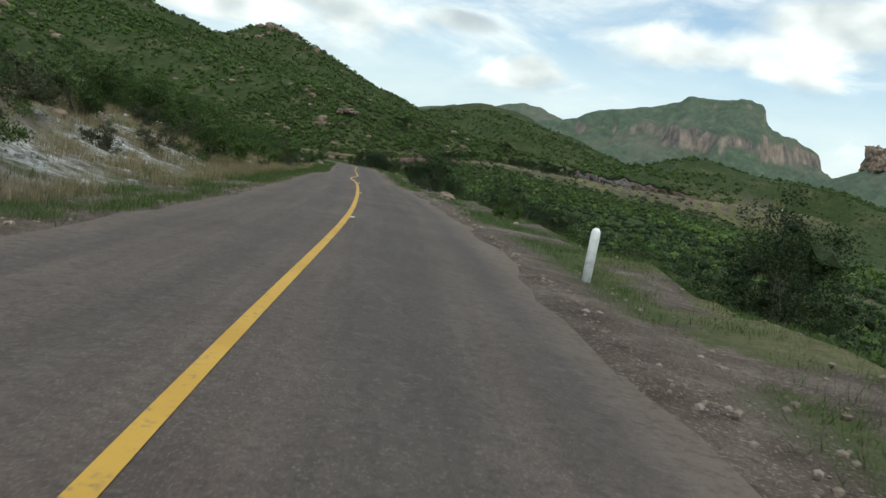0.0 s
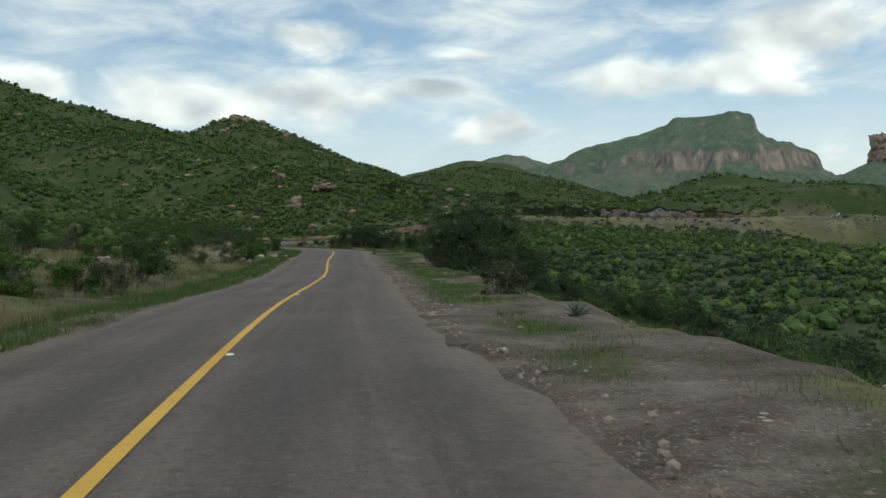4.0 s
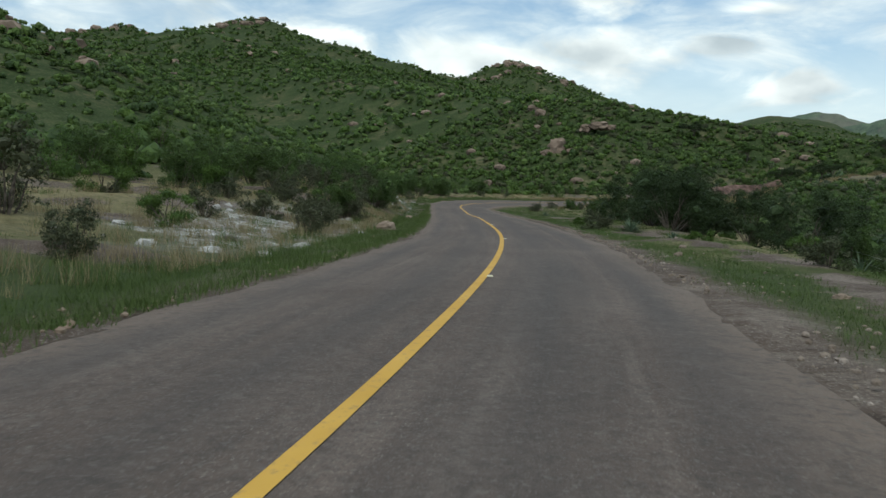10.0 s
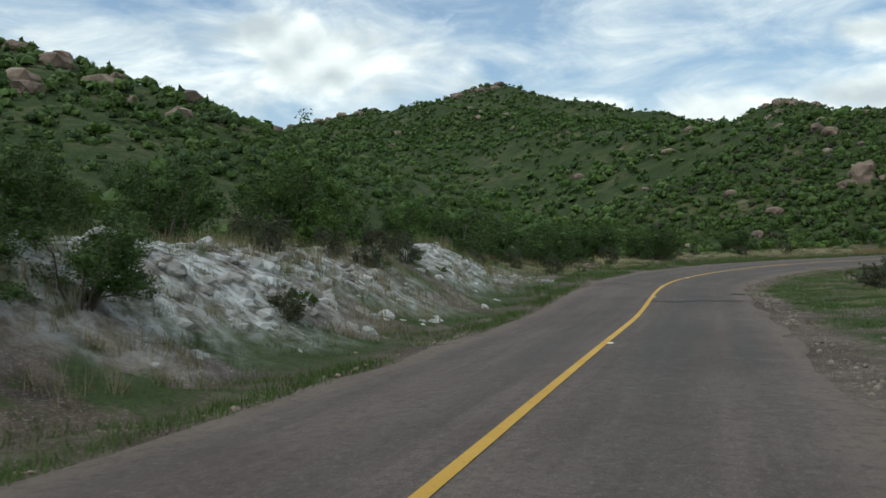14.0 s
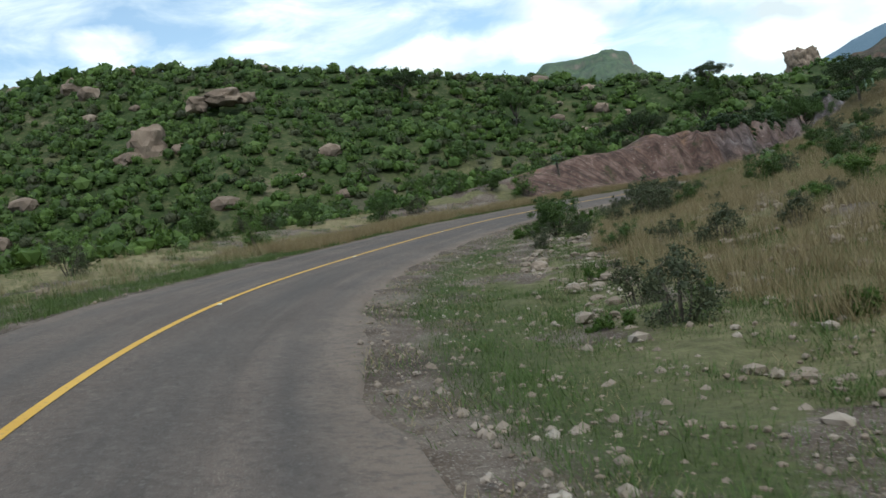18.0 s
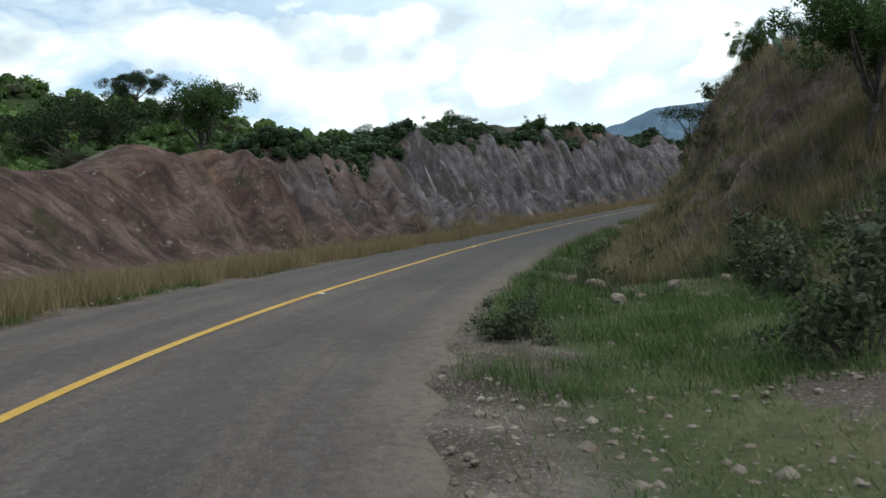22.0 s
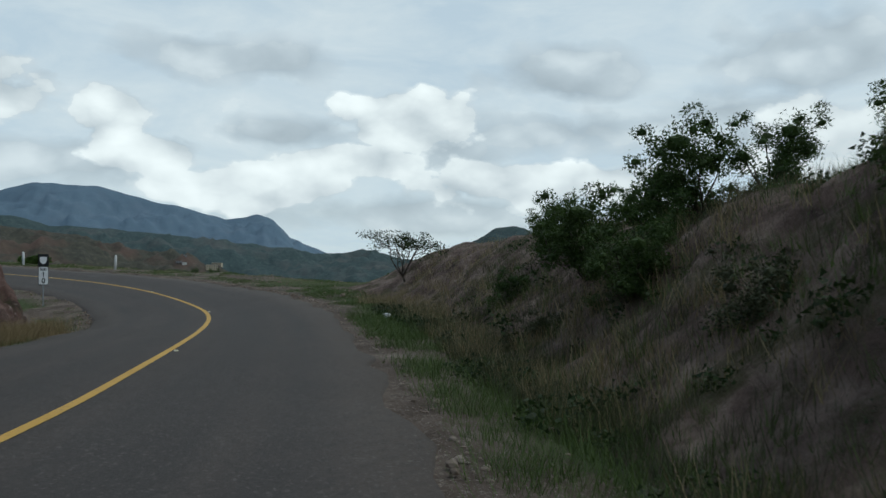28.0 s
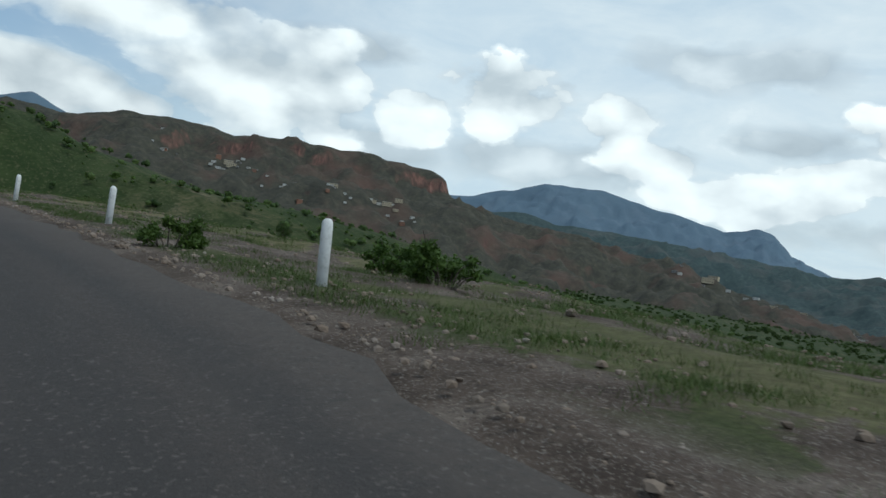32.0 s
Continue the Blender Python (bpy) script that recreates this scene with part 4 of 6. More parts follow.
def make_tree(name, seed, height, width, n, size, leaf, label, trunk_h=0.35, flat=0.5):
    rng = np.random.default_rng(seed)
    top = new(name)
    fork = np.array([0.05 * height * rng.normal(), 0.05 * height * rng.normal(), height * trunk_h])
    paths = [limb(rng, (0, 0, -0.3), fork, 0.035 * height, 0.026 * height, 5, 0.08)]
    blobs = []
    for i in range(8):
        ang, rr = i * 0.785 + rng.uniform(-0.3, 0.3), width * 0.5 * rng.uniform(0.35, 0.95)
        e = np.array([rr * math.cos(ang), rr * math.sin(ang), height * rng.uniform(0.62, 0.92)])
        paths.append(limb(rng, fork, e, 0.017 * height, 0.006 * height, 6, 0.14))
        for _ in range(5):
            k = e + rng.normal(0, 1, 3) * np.array([0.15, 0.15, 0.08]) * width
            k[2] = min(k[2], height)
            paths.append(limb(rng, e * 0.85 + fork * 0.15, k, 0.006 * height, 0.0015 * height, 4))
            blobs.append((*k, width * rng.uniform(0.07, 0.13)))
    blobs.append((0, 0, height * 0.85, width * 0.2))
    trunk = mesh_ob("trunk", *branches(paths), BARK, top)
    mesh_ob("crown", *leaf_cloud(rng, blobs, n, size, flat), leaf, top)
    return tagged(top, label, "tree")


def make_yucca(name, seed, trunk, leaf_len, label, category="yucca", heads=1):
    rng = np.random.default_rng(seed)
    top = new(name)
    if trunk > 0:
        mesh_ob("trunk", *branches([limb(rng, (0, 0, -0.2), (0.1, 0.05, trunk), 0.13, 0.10, 5, 0.05)]), BARK, top)
    o = Vector((0.1, 0.05, trunk)) if trunk > 0 else Vector((0, 0, 0))
    v = [(-0.02, 0, 0), (0.02, 0, 0), (-0.042, 0.45, 0.02), (0.042, 0.45, 0.02), (0, 0.45, -0.012), (0, 1, -0.06)]
    me = bpy.data.meshes.new("leaf")
    me.from_pydata(v, [], [(0, 1, 4), (0, 4, 2), (1, 3, 4), (2, 4, 5), (4, 3, 5), (0, 2, 3, 1), (2, 5, 3)])
    me.materials.append(AGAVE)
    for i in range(36):
        el = rng.uniform(5, 80) if trunk <= 0 else rng.uniform(-35, 80)
        ob = new("leaf", me)
        ob.parent = top
        ob.matrix_basis = Matrix.Translation(o) @ pose(0, 0, 0, 0, 0, i * 137.5) @ pose(0, 0, 0, el, 0, 0) @ Matrix.Scale(leaf_len * rng.uniform(0.8, 1.15), 4)
    return tagged(top, label, category)


def make_pear(name, seed, pads, label):
    """A prickly pear: flat oval pads growing from one another, each a part."""
    rng = random.Random(seed)
    top = new(name)
    bm = bmesh.new()
    bmesh.ops.create_icosphere(bm, subdivisions=2, radius=1)
    for v in bm.verts:
        v.co = Vector((v.co.x * 0.15, v.co.y * 0.035, 0.19 + v.co.z * 0.21 * (1 + 0.0)))
        v.co.x *= 0.72 + 0.9 * v.co.z
    me = bpy.data.meshes.new("pad")
    bm.to_mesh(me)
    bm.free()
    me.materials.append(AGAVE)
    tips = [Matrix.Translation((0, 0, -0.05))]
    for i in range(pads):
        base = tips[0] if i < 3 else tips[rng.randrange(max(0, len(tips) - 9), len(tips))]
        m = base @ pose(0, 0, 0.34 if i >= 3 else 0, rng.uniform(-28, 28), rng.uniform(-55, 55), rng.uniform(0, 180)) @ Matrix.Scale(rng.uniform(0.85, 1.15), 4)
        ob = new("pad", me)
        ob.parent = top
        ob.matrix_basis = m
        tips.append(m)
    return tagged(top, label, "cactus")


PROTO = {}
COUNT = {}


def plant(kind, x, y, scale=1.0, turn=None, sink=0.05, z=None, label=""):
    """Set a plant of that kind on the ground."""
    z = float(land(np.array([x]), np.array([y]))[0]) if z is None else z
    turn = turn if turn is not None else random.uniform(0, 360)
    m = pose(x, y, z - sink, random.uniform(-4, 4), random.uniform(-4, 4), turn)
    made = COUNT.get(kind, 0)
    COUNT[kind] = made + 1
    if not made:
        ob = PROTO[kind] = MAKERS[kind]()
        ob.matrix_basis = m
        ob["first"] = 1
        del ob["first"]
    else:
        ob = copy_thing(PROTO[kind], m @ Matrix.Scale(scale, 4))
        if scale > 0:
            ob.matrix_basis = m @ Matrix.Scale(scale, 4)
    if label:
        tagged(ob, label)
    return tagged(ob, group=GROUPS.get(kind, ""))


MAKERS = {
    "acacia": lambda: make_shrub("acacia_bush", 11, 2.4, 3.2, 9500, 0.042, LEAF, "dense dark green thorny acacia bush", airy=1),
    "acacia_big": lambda: make_shrub("acacia_bush", 12, 4.4, 5.2, 20000, 0.050, LEAF_DARK, "large dark green thorny acacia thicket", airy=1),
    "fresh": lambda: make_shrub("green_bush", 13, 1.9, 2.6, 5600, 0.043, LEAF_FRESH, "bright green leafy roadside bush"),
    "fresh2": lambda: make_shrub("green_bush", 23, 2.6, 2.6, 5600, 0.045, LEAF_FRESH, "upright bright green leafy bush", airy=1),
    "grey": lambda: make_shrub("grey_shrub", 14, 1.1, 1.6, 2600, 0.042, LEAF_GREY, "low grey-green twiggy shrub", airy=1),
    "grey2": lambda: make_shrub("grey_shrub", 24, 1.5, 1.7, 2400, 0.042, LEAF_GREY, "grey-brown half-dry twiggy shrub", airy=1),
    "low": lambda: make_shrub("low_bush", 15, 0.6, 1.1, 1800, 0.036, LEAF_FRESH, "small green tufted bush on the verge"),
    "tree": lambda: make_tree("acacia_tree", 16, 4.2, 5.2, 15000, 0.065, LEAF_DARK, "flat-topped dark acacia tree on a bank", 0.42, 0.35),
    "tree2": lambda: make_tree("acacia_tree", 17, 4.6, 4.2, 14000, 0.065, LEAF, "round-crowned green acacia tree with forked trunk", 0.28, 0.7),
    "bare": lambda: make_tree("sparse_acacia_tree", 18, 1.9, 2.7, 2400, 0.045, LEAF_DARK, "thin spreading acacia with sparse dark leaves", 0.2, 0.4),
    "yucca": lambda: make_yucca("yucca", 19, 1.3, 0.85, "dark trunked yucca with drooping spiky head"),
    "agave": lambda: make_yucca("agave", 20, 0, 0.8, "low spiky grey-green agave rosette", "agave"),
    "pear": lambda: make_pear("prickly_pear", 21, 26, "tall prickly pear cactus with round green pads"),
}
GROUPS = {"acacia": "acacia bushes along the road", "acacia_big": "acacia thickets in the valley", "fresh": "green roadside bushes", "fresh2": "green roadside bushes",
          "grey": "grey shrubs on the banks", "grey2": "grey shrubs on the banks", "low": "small verge bushes", "tree": "acacia trees on the banks", "tree2": "acacia trees on the banks",
          "yucca": "yuccas", "agave": "agaves on the verge", "pear": "prickly pears"}

random.seed(3)
# first of each kind at full size, then the marked plants
for kind, x, y, sc in [
        ("acacia_big", 2.0, 95.2, 0.85), ("acacia_big", 4.0, 93.6, 0.7), ("acacia_big", 0.6, 98.0, 0.75), ("acacia_big", 6.0, 86.5, 0.4), ("acacia", 8.5, 88, 0.8), ("acacia_big", 7.6, 17.5, 0.72), ("acacia_big", 9.6, 64, 0.5),
        ("acacia_big", 5.6, 54, 0.72), ("acacia_big", 7.6, 50.5, 0.7), ("acacia_big", 8.8, 57, 0.85), ("acacia_big", 10, 40, 0.6), ("acacia", 5.5, 78, 0.5), ("acacia", 9, 74, 0.6), ("acacia", 4.2, 39.5, 0.5), ("low", 3.6, 33.0, 1.3),
        ("acacia", -22.6, 296.3, 1.0), ("acacia", 2.5, 152, 1.1), ("acacia", 0.5, 160, 1.2), ("acacia", -1, 166, 1.0), ("acacia_big", -3.0, 164, 0.7), ("acacia_big", -4.6, 170, 0.7), ("acacia_big", -1.2, 167.5, 0.75), ("acacia_big", -6.4, 176.5, 0.55),
        ("tree", 9.6, 305.0, 1.0), ("tree2", 17.4, 306.0, 0.9), ("tree", 12.2, 277.4, 0.78), ("tree2", 7.6, 277.4, 0.7), ("tree", 25.5, 309.0, 0.7), ("tree", 38.6, 305.6, 0.62), ("tree", 47, 309, 0.55), ("tree", -8, 330, 0.9), ("tree", 30, 326, 0.8), ("tree2", 3, 322, 0.9), ("tree", 45, 318, 0.75),
        ("bare", 97.0, 288.1, 1.0), ("bare", 17.4, 283.6, 0.7), ("acacia_big", 21.5, 281.6, 0.42), ("acacia_big", 31.5, 283.2, 0.62), ("acacia_big", 34.5, 281.5, 0.7), ("pear", 36.0, 285.0, 0.8), ("pear", 37.5, 283.6, 0.9), ("tree", 29.0, 279.5, 0.7), ("acacia_big", 55.2, 284.4, 0.42), ("acacia_big", 59.0, 284.0, 0.36), ("acacia_big", 63.5, 284.6, 0.3), ("acacia", 70, 285.4, 0.7), ("tree", 84.2, 301.8, 0.5), ("pear", 13.6, 273.8, 1.0), ("pear", 15.0, 280.2, 0.7), ("yucca", -3.3, 294.0, 1.0), ("pear", -14, 302, 0.8),
        ("agave", 65.0, 288.1, 1.0), ("grey", -11.6, 165.8, 0.7), ("grey2", -3.0, 276.4, 1.1), ("grey2", -0.4, 275.5, 1.2), ("grey", -2.6, 280.0, 0.6), ("fresh", 2.4, 101.0, 0.2), ("grey", -5.0, 121.6, 0.25),
        ("acacia", -28.2, 184.4, 0.6), ("acacia", -29.2, 183.6, 0.7), ("grey2", -27.2, 181.6, 0.9), ("grey2", -26.6, 176.2, 1.0), ("grey", -25.8, 174.6, 1.1), ("fresh2", -14.6, 297.5, 1.0), ("fresh2", -11.5, 300.5, 0.8), ("acacia", -17.2, 258.7, 0.72), ("acacia", -14.0, 266.6, 0.75), ("grey2", -11.0, 262.4, 1.2), ("grey2", -13.0, 259.6, 1.1), ("grey", -9.0, 268.5, 1.2), ("acacia", -8.0, 270.5, 0.6), ("grey2", 60.0, 284.5, 0.8),
        ("low", -16.9, 262.2, 1.2), ("low", -17.8, 261.3, 1.0), ("low", -10.2, 272.5, 0.9), ("low", 130.6, 312.4, 1.3), ("low", 128.9, 311.4, 1.4), ("low", 129.8, 313.0, 1.2), ("low", 127.5, 316.0, 1.2),
        ("acacia_big", 6.6, 45.5, 0.5), ("acacia_big", 8.6, 47.5, 0.6), ("acacia_big", 7.2, 60.0, 0.55), ("acacia_big", 6.6, 64.5, 0.5), ("acacia_big", 4.8, 90.6, 0.55), ("acacia_big", 6.4, 88.0, 0.6), ("acacia_big", 7.6, 84.0, 0.6), ("acacia_big", 8.4, 80.0, 0.55), ("acacia_big", 8.8, 75.0, 0.5), ("acacia_big", 0.2, 100.5, 0.6),
        ("grey", -24.0, 142.6, 1.3), ("grey2", -21.6, 141.6, 1.4), ("acacia", -6.5, 311, 0.8)]:
    plant(kind, x, y, sc)


def scatter(kinds, s0, s1, d0, d1, n, lo=0.6, hi=1.15, clear=1.2):
    """Plants at random along a stretch of the road, between two offsets from its line."""
    for _ in range(n):
        s, d = random.uniform(s0, s1), random.uniform(d0, d1)
        p = along(s, d)
        if abs(d) < float(half(s)) + clear:
            continue
        plant(random.choice(kinds), p.x, p.y, random.uniform(lo, hi))


scatter(["grey", "grey", "grey2", "acacia", "fresh"], 8, 110, -17, -6.5, 34, 0.6, 1.1)
scatter(["acacia", "fresh2", "acacia_big"], 20, 130, -34, -17, 14, 0.6, 0.95)
scatter(["fresh", "grey", "low", "acacia", "grey2", "grey"], 108, 182, -14, -5.6, 60, 0.5, 0.9)
scatter(["fresh", "fresh2", "acacia", "acacia"], 130, 232, -28, -13, 18, 0.8, 1.2)
scatter(["grey", "grey2", "grey", "low"], 150, 184, -11, -5.6, 40, 0.5, 0.95)
scatter(["grey", "grey2", "low"], 182, 222, -9.5, -5.4, 28, 0.35, 0.7)
scatter(["low", "grey", "grey2", "low", "acacia"], 222, 276, 5.4, 14, 34, 0.3, 0.7)
for s, d, k in [(183.2, -6.5, 0.6), (184.4, -6.4, 0.55), (185.0, -7.4, 0.62), (186.5, -9.0, 0.7), (183.5, -8.8, 0.7), (191.5, -11.5, 0.9), (181.5, -8.2, 0.5), (379.5, 7.6, 0.8), (377.5, 8.8, 0.8), (377, 7.6, 0.6)]:
    p = along(s, d)
    plant("acacia", p.x, p.y, k)
scatter(["grey", "grey2", "acacia"], 2, 34, -14, -6, 22, 0.6, 1.0)
scatter(["acacia", "fresh2", "acacia"], 44, 78, -14, -8, 16, 0.7, 1.05)
scatter(["grey", "grey", "grey2", "acacia", "fresh"], 34, 104, -13, -5.2, 40, 0.5, 1.0)
scatter(["grey", "grey2", "grey", "low"], 262, 300, 6.5, 22, 20, 0.5, 1.0)
scatter(["acacia", "acacia", "fresh2", "acacia"], 196, 246, -17, -9.5, 30, 0.8, 1.25)
scatter(["acacia", "acacia", "fresh2"], 158, 200, -20, -11.5, 20, 0.6, 0.95)
scatter(["fresh2", "acacia", "grey", "grey2", "acacia"], 222, 296, -24, -8.5, 52, 0.6, 1.0)
scatter(["acacia", "acacia", "grey", "fresh2", "acacia"], 290, 378, -16, -11.0, 12, 0.55, 0.9)
scatter(["grey", "acacia", "grey2", "acacia"], 302, 384, -13.0, -10.2, 20, 0.45, 0.75)
scatter(["acacia", "acacia", "fresh2"], 6, 70, 8.6, 18, 30, 0.6, 0.95)
scatter(["acacia", "grey", "fresh"], 70, 112, 8.6, 18, 24, 0.4, 0.7)
scatter(["acacia_big"], 163, 179, 8.6, 12, 8, 0.6, 0.8)
scatter(["acacia", "acacia", "grey2"], 30, 62, -14, -7, 12, 0.7, 1.1)
scatter(["low", "low", "agave", "grey"], 20, 215, 5.0, 9.0, 40, 0.5, 1.0)
scatter(["acacia", "acacia", "fresh"], 112, 200, 9.5, 20, 34, 0.5, 0.85)
scatter(["acacia", "grey", "fresh", "grey2"], 200, 262, 9, 24, 26, 0.3, 0.6)
scatter(["grey", "grey2", "acacia", "fresh"], 262, 300, 8, 24, 26, 0.3, 0.6)
scatter(["acacia", "acacia_big", "acacia"], 318, 350, 8.0, 14, 24, 0.4, 0.6)
scatter(["acacia", "acacia", "grey2"], 344, 384, 6.6, 11, 30, 0.42, 0.62)
scatter(["acacia", "grey", "grey2"], 312, 386, 5.8, 9.0, 22, 0.35, 0.6)
scatter(["grey", "low", "grey2"], 298, 392, 5.5, 9.5, 24, 0.4, 0.8)
scatter(["grey", "low", "acacia"], 404, 455, 14, 46, 22, 0.2, 0.38)
scatter(["grey", "low", "grey2"], 400, 455, -20, -6, 20, 0.4, 0.8)
scatter(["acacia", "grey", "fresh"], 384, 396, -12, -5.4, 10, 0.4, 0.7)

# shrubs on the hills: too many to count
_vr = np.random.default_rng(8)


def spread(name, template, xs, ys, scales, mat, label, sink=0.08, zs=None, kind="stuff", category="vegetation"):
    """One mesh of many copies of a template at the given places, each turned at random."""
    TV, TF = template
    z = land(xs, ys) if zs is None else zs
    a = _vr.uniform(0, 6.283, len(xs))
    c, s = np.cos(a)[:, None], np.sin(a)[:, None]
    k = np.asarray(scales)[:, None]
    X = xs[:, None] + k * (TV[None, :, 0] * c - TV[None, :, 1] * s)
    Y = ys[:, None] + k * (TV[None, :, 0] * s + TV[None, :, 1] * c)
    Z = z[:, None] - sink * k + k * TV[None, :, 2]
    V = np.stack([X, Y, Z], -1).reshape(-1, 3)
    F = (TF[None] + (np.arange(len(xs)) * len(TV))[:, None, None]).reshape(-1, TF.shape[1])
    ob = mesh_ob(name, V, F, mat)
    return tagged(ob, label, category, kind=kind)


def far_bush(seed, n, size, core=2):
    rng = np.random.default_rng(seed)
    blobs = [(rng.uniform(-0.45, 0.45), rng.uniform(-0.45, 0.45), rng.uniform(0.28, 0.6), rng.uniform(0.28, 0.42)) for _ in range(5)]
    V, F = leaf_cloud(rng, blobs, n, size, 0.6, 1.2)
    if core:
        bm = bmesh.new()
        bmesh.ops.create_icosphere(bm, subdivisions=1, radius=1)
        bmesh.ops.delete(bm, geom=[v for v in bm.verts if v.co.z < -0.6], context="VERTS")
        sv = np.array([v.co[:] for v in bm.verts])
        bm.verts.index_update()
        sf = np.array([[v.index for v in f.verts] for f in bm.faces])
        bm.free()
        for x, y, z, rad in blobs[:core]:
            F = np.concatenate([F, sf + len(V)])
            V = np.concatenate([V, sv * rad * 1.05 * rng.uniform(0.7, 1.2, (len(sv), 1)) + np.array([x * 0.7, y * 0.7, z * 0.8])])
    return V, F


def pick(n, x0, x1, y0, y1, lo, hi, clump=40.0, power=1.0):
    """Random places in a box whose distance past the road's edge lies between lo and hi, thinned into clumps."""
    x, y = _vr.uniform(x0, x1, n), _vr.uniform(y0, y1, n)
    s, d, _z = road_coords(x, y)
    o = np.abs(d) - half(s)
    keep = (o > lo) & (o < hi) & (smooth(-1.6, 1.2, rough_land(x, y, clump, 6)) ** power > _vr.uniform(0, 1, n))
    return x[keep], y[keep]


def off_rise(x, y):
    """Whether a place is clear of the grassy rise inside the bend."""
    return ~((x > -30) & (x < 95) & (y > 215) & (y < 284) & (np.abs(road_coords(x, y)[1]) < 34))


for i, (mat, col, seed) in enumerate([(FAR_LEAF, "green", 31), (LEAF, "dark green", 32), (LEAF_FRESH, "bright green", 33)]):
    x, y = pick((13000, 11000, 4200)[i], -120, 260, -20, 420, 15, 85, 30, 0.3)
    keep = off_rise(x, y)
    keep &= (mat is LEAF) | ~((x > 2) & (y < 225)) | (_vr.uniform(0, 1, len(x)) < 0.3)
    x, y = x[keep], y[keep]
    k = np.where((x > 92) & (y < 350), 0.32, np.where(x > 145, 0.6, 1))
    spread("hill_shrubs", far_bush(seed, 36, 0.23, 3), x, y, (0.5 + 1.5 * _vr.uniform(0, 1, len(x)) ** 1.4) * k, mat, f"{col} shrubs scattered over the near slopes")
    x, y = pick((24000, 21000, 9000)[i], -360, 300, -20, 660, 75, 330, 60, 0.35)
    spread("hill_shrubs", far_bush(seed + 5, 10, 0.42, 2), x, y, (0.9 + 1.8 * _vr.uniform(0, 1, len(x)) ** 1.4) * np.where((x > 92) & (y < 420), 0.5, 1), mat, f"{col} scrub covering the middle hillsides")
    x, y = pick((19000, 16000, 9500)[i], -640, 420, 380, 1000, 250, 1200, 90, 0.4)
    spread("hill_shrubs", far_bush(seed + 9, 5, 0.60, 1), x, y, 1.0 + 2.2 * _vr.uniform(0, 1, len(x)) ** 1.5, mat, f"{col} scrub on the far hills")
for seed, mat, col in ((68, LEAF, "dark green"), (69, LEAF_GREY, "grey-green")):
    x, y = pick(1500, -30, 95, 180, 286, 12, 36, 16, 0.6)
    x2, y2 = pick(4500, -14, 95, 195, 284, 21, 42, 16, 0.3)
    x, y = np.r_[x, x2], np.r_[y, y2]
    spread("hill_shrubs", far_bush(seed, 80, 0.12, 3), x, y, 0.3 + 0.8 * _vr.uniform(0, 1, len(x)) ** 1.6, mat, f"{col} low scrub on the rise inside the bend")
x, y = pick(3600, -8, 95, 195, 266, 23, 60, 18, 0.3)
spread("hill_shrubs", far_bush(78, 60, 0.16, 3), x, y, 0.5 + 1.0 * _vr.uniform(0, 1, len(x)) ** 1.4, LEAF, "dark green thorn scrub beyond the rise")
x, y = pick(5200, 0, 90, 0, 225, 9, 75, 22, 0.4)
spread("hill_shrubs", far_bush(70, 60, 0.17, 3), x, y, 0.5 + 1.2 * _vr.uniform(0, 1, len(x)) ** 1.4, LEAF_DARK, "very dark thorn scrub in the shallow valley")
for seed, mat, col in ((65, LEAF, "dark green"), (66, FAR_LEAF, "green"), (67, LEAF_FRESH, "bright green")):
    x, y = pick(3200, -110, 75, 240, 400, 9.5, 85, 26, 0.3)
    x, y = x[off_rise(x, y)], y[off_rise(x, y)]
    spread("hill_shrubs", far_bush(seed, 70, 0.15, 3), x, y, 0.4 + 1.2 * _vr.uniform(0, 1, len(x)) ** 1.6, mat, f"{col} shrubs crowding the slope above the bend")
for seed, mat, col in ((61, LEAF, "dark green"), (62, LEAF_FRESH, "light green"), (63, LEAF_GREY, "grey-green")):
    x, y = pick(1500, -90, 70, 287, 352, 10.5, 80, 22, 0.8)
    spread("hill_shrubs", far_bush(seed, 90, 0.13, 3), x, y, _vr.uniform(0.6, 1.6, len(x)), mat, f"{col} thorn scrub crowding the ridge above the road")
x, y = pick(7000, 430, 1800, -100, 1000, 200, 2000, 120, 0.6)
spread("hill_shrubs", far_bush(45, 8, 0.55, 2), x, y, _vr.uniform(1.8, 4.2, len(x)), LEAF, "dark trees dotted over the valley floor")


def tuft(seed, blades, height, wide, lean):
    rng = np.random.default_rng(seed)
    V, F = [], []
    for i in range(blades):
        a = rng.uniform(0, 6.28)
        o = np.array([math.cos(a), math.sin(a), 0]) * wide * rng.uniform(0, 1) ** 0.5
        b = rng.uniform(0, 6.28)
        d = np.array([math.cos(b) * lean * rng.uniform(0.2, 1), math.sin(b) * lean * rng.uniform(0.2, 1), 1]) * height * rng.uniform(0.55, 1.1)
        w = np.array([-math.sin(b), math.cos(b), 0]) * (0.0032 + 0.0045 * height)
        k = len(V)
        V += [o - w, o + w, o + d]
        F.append((k, k + 1, k + 2))
    return np.array(V), np.array(F)


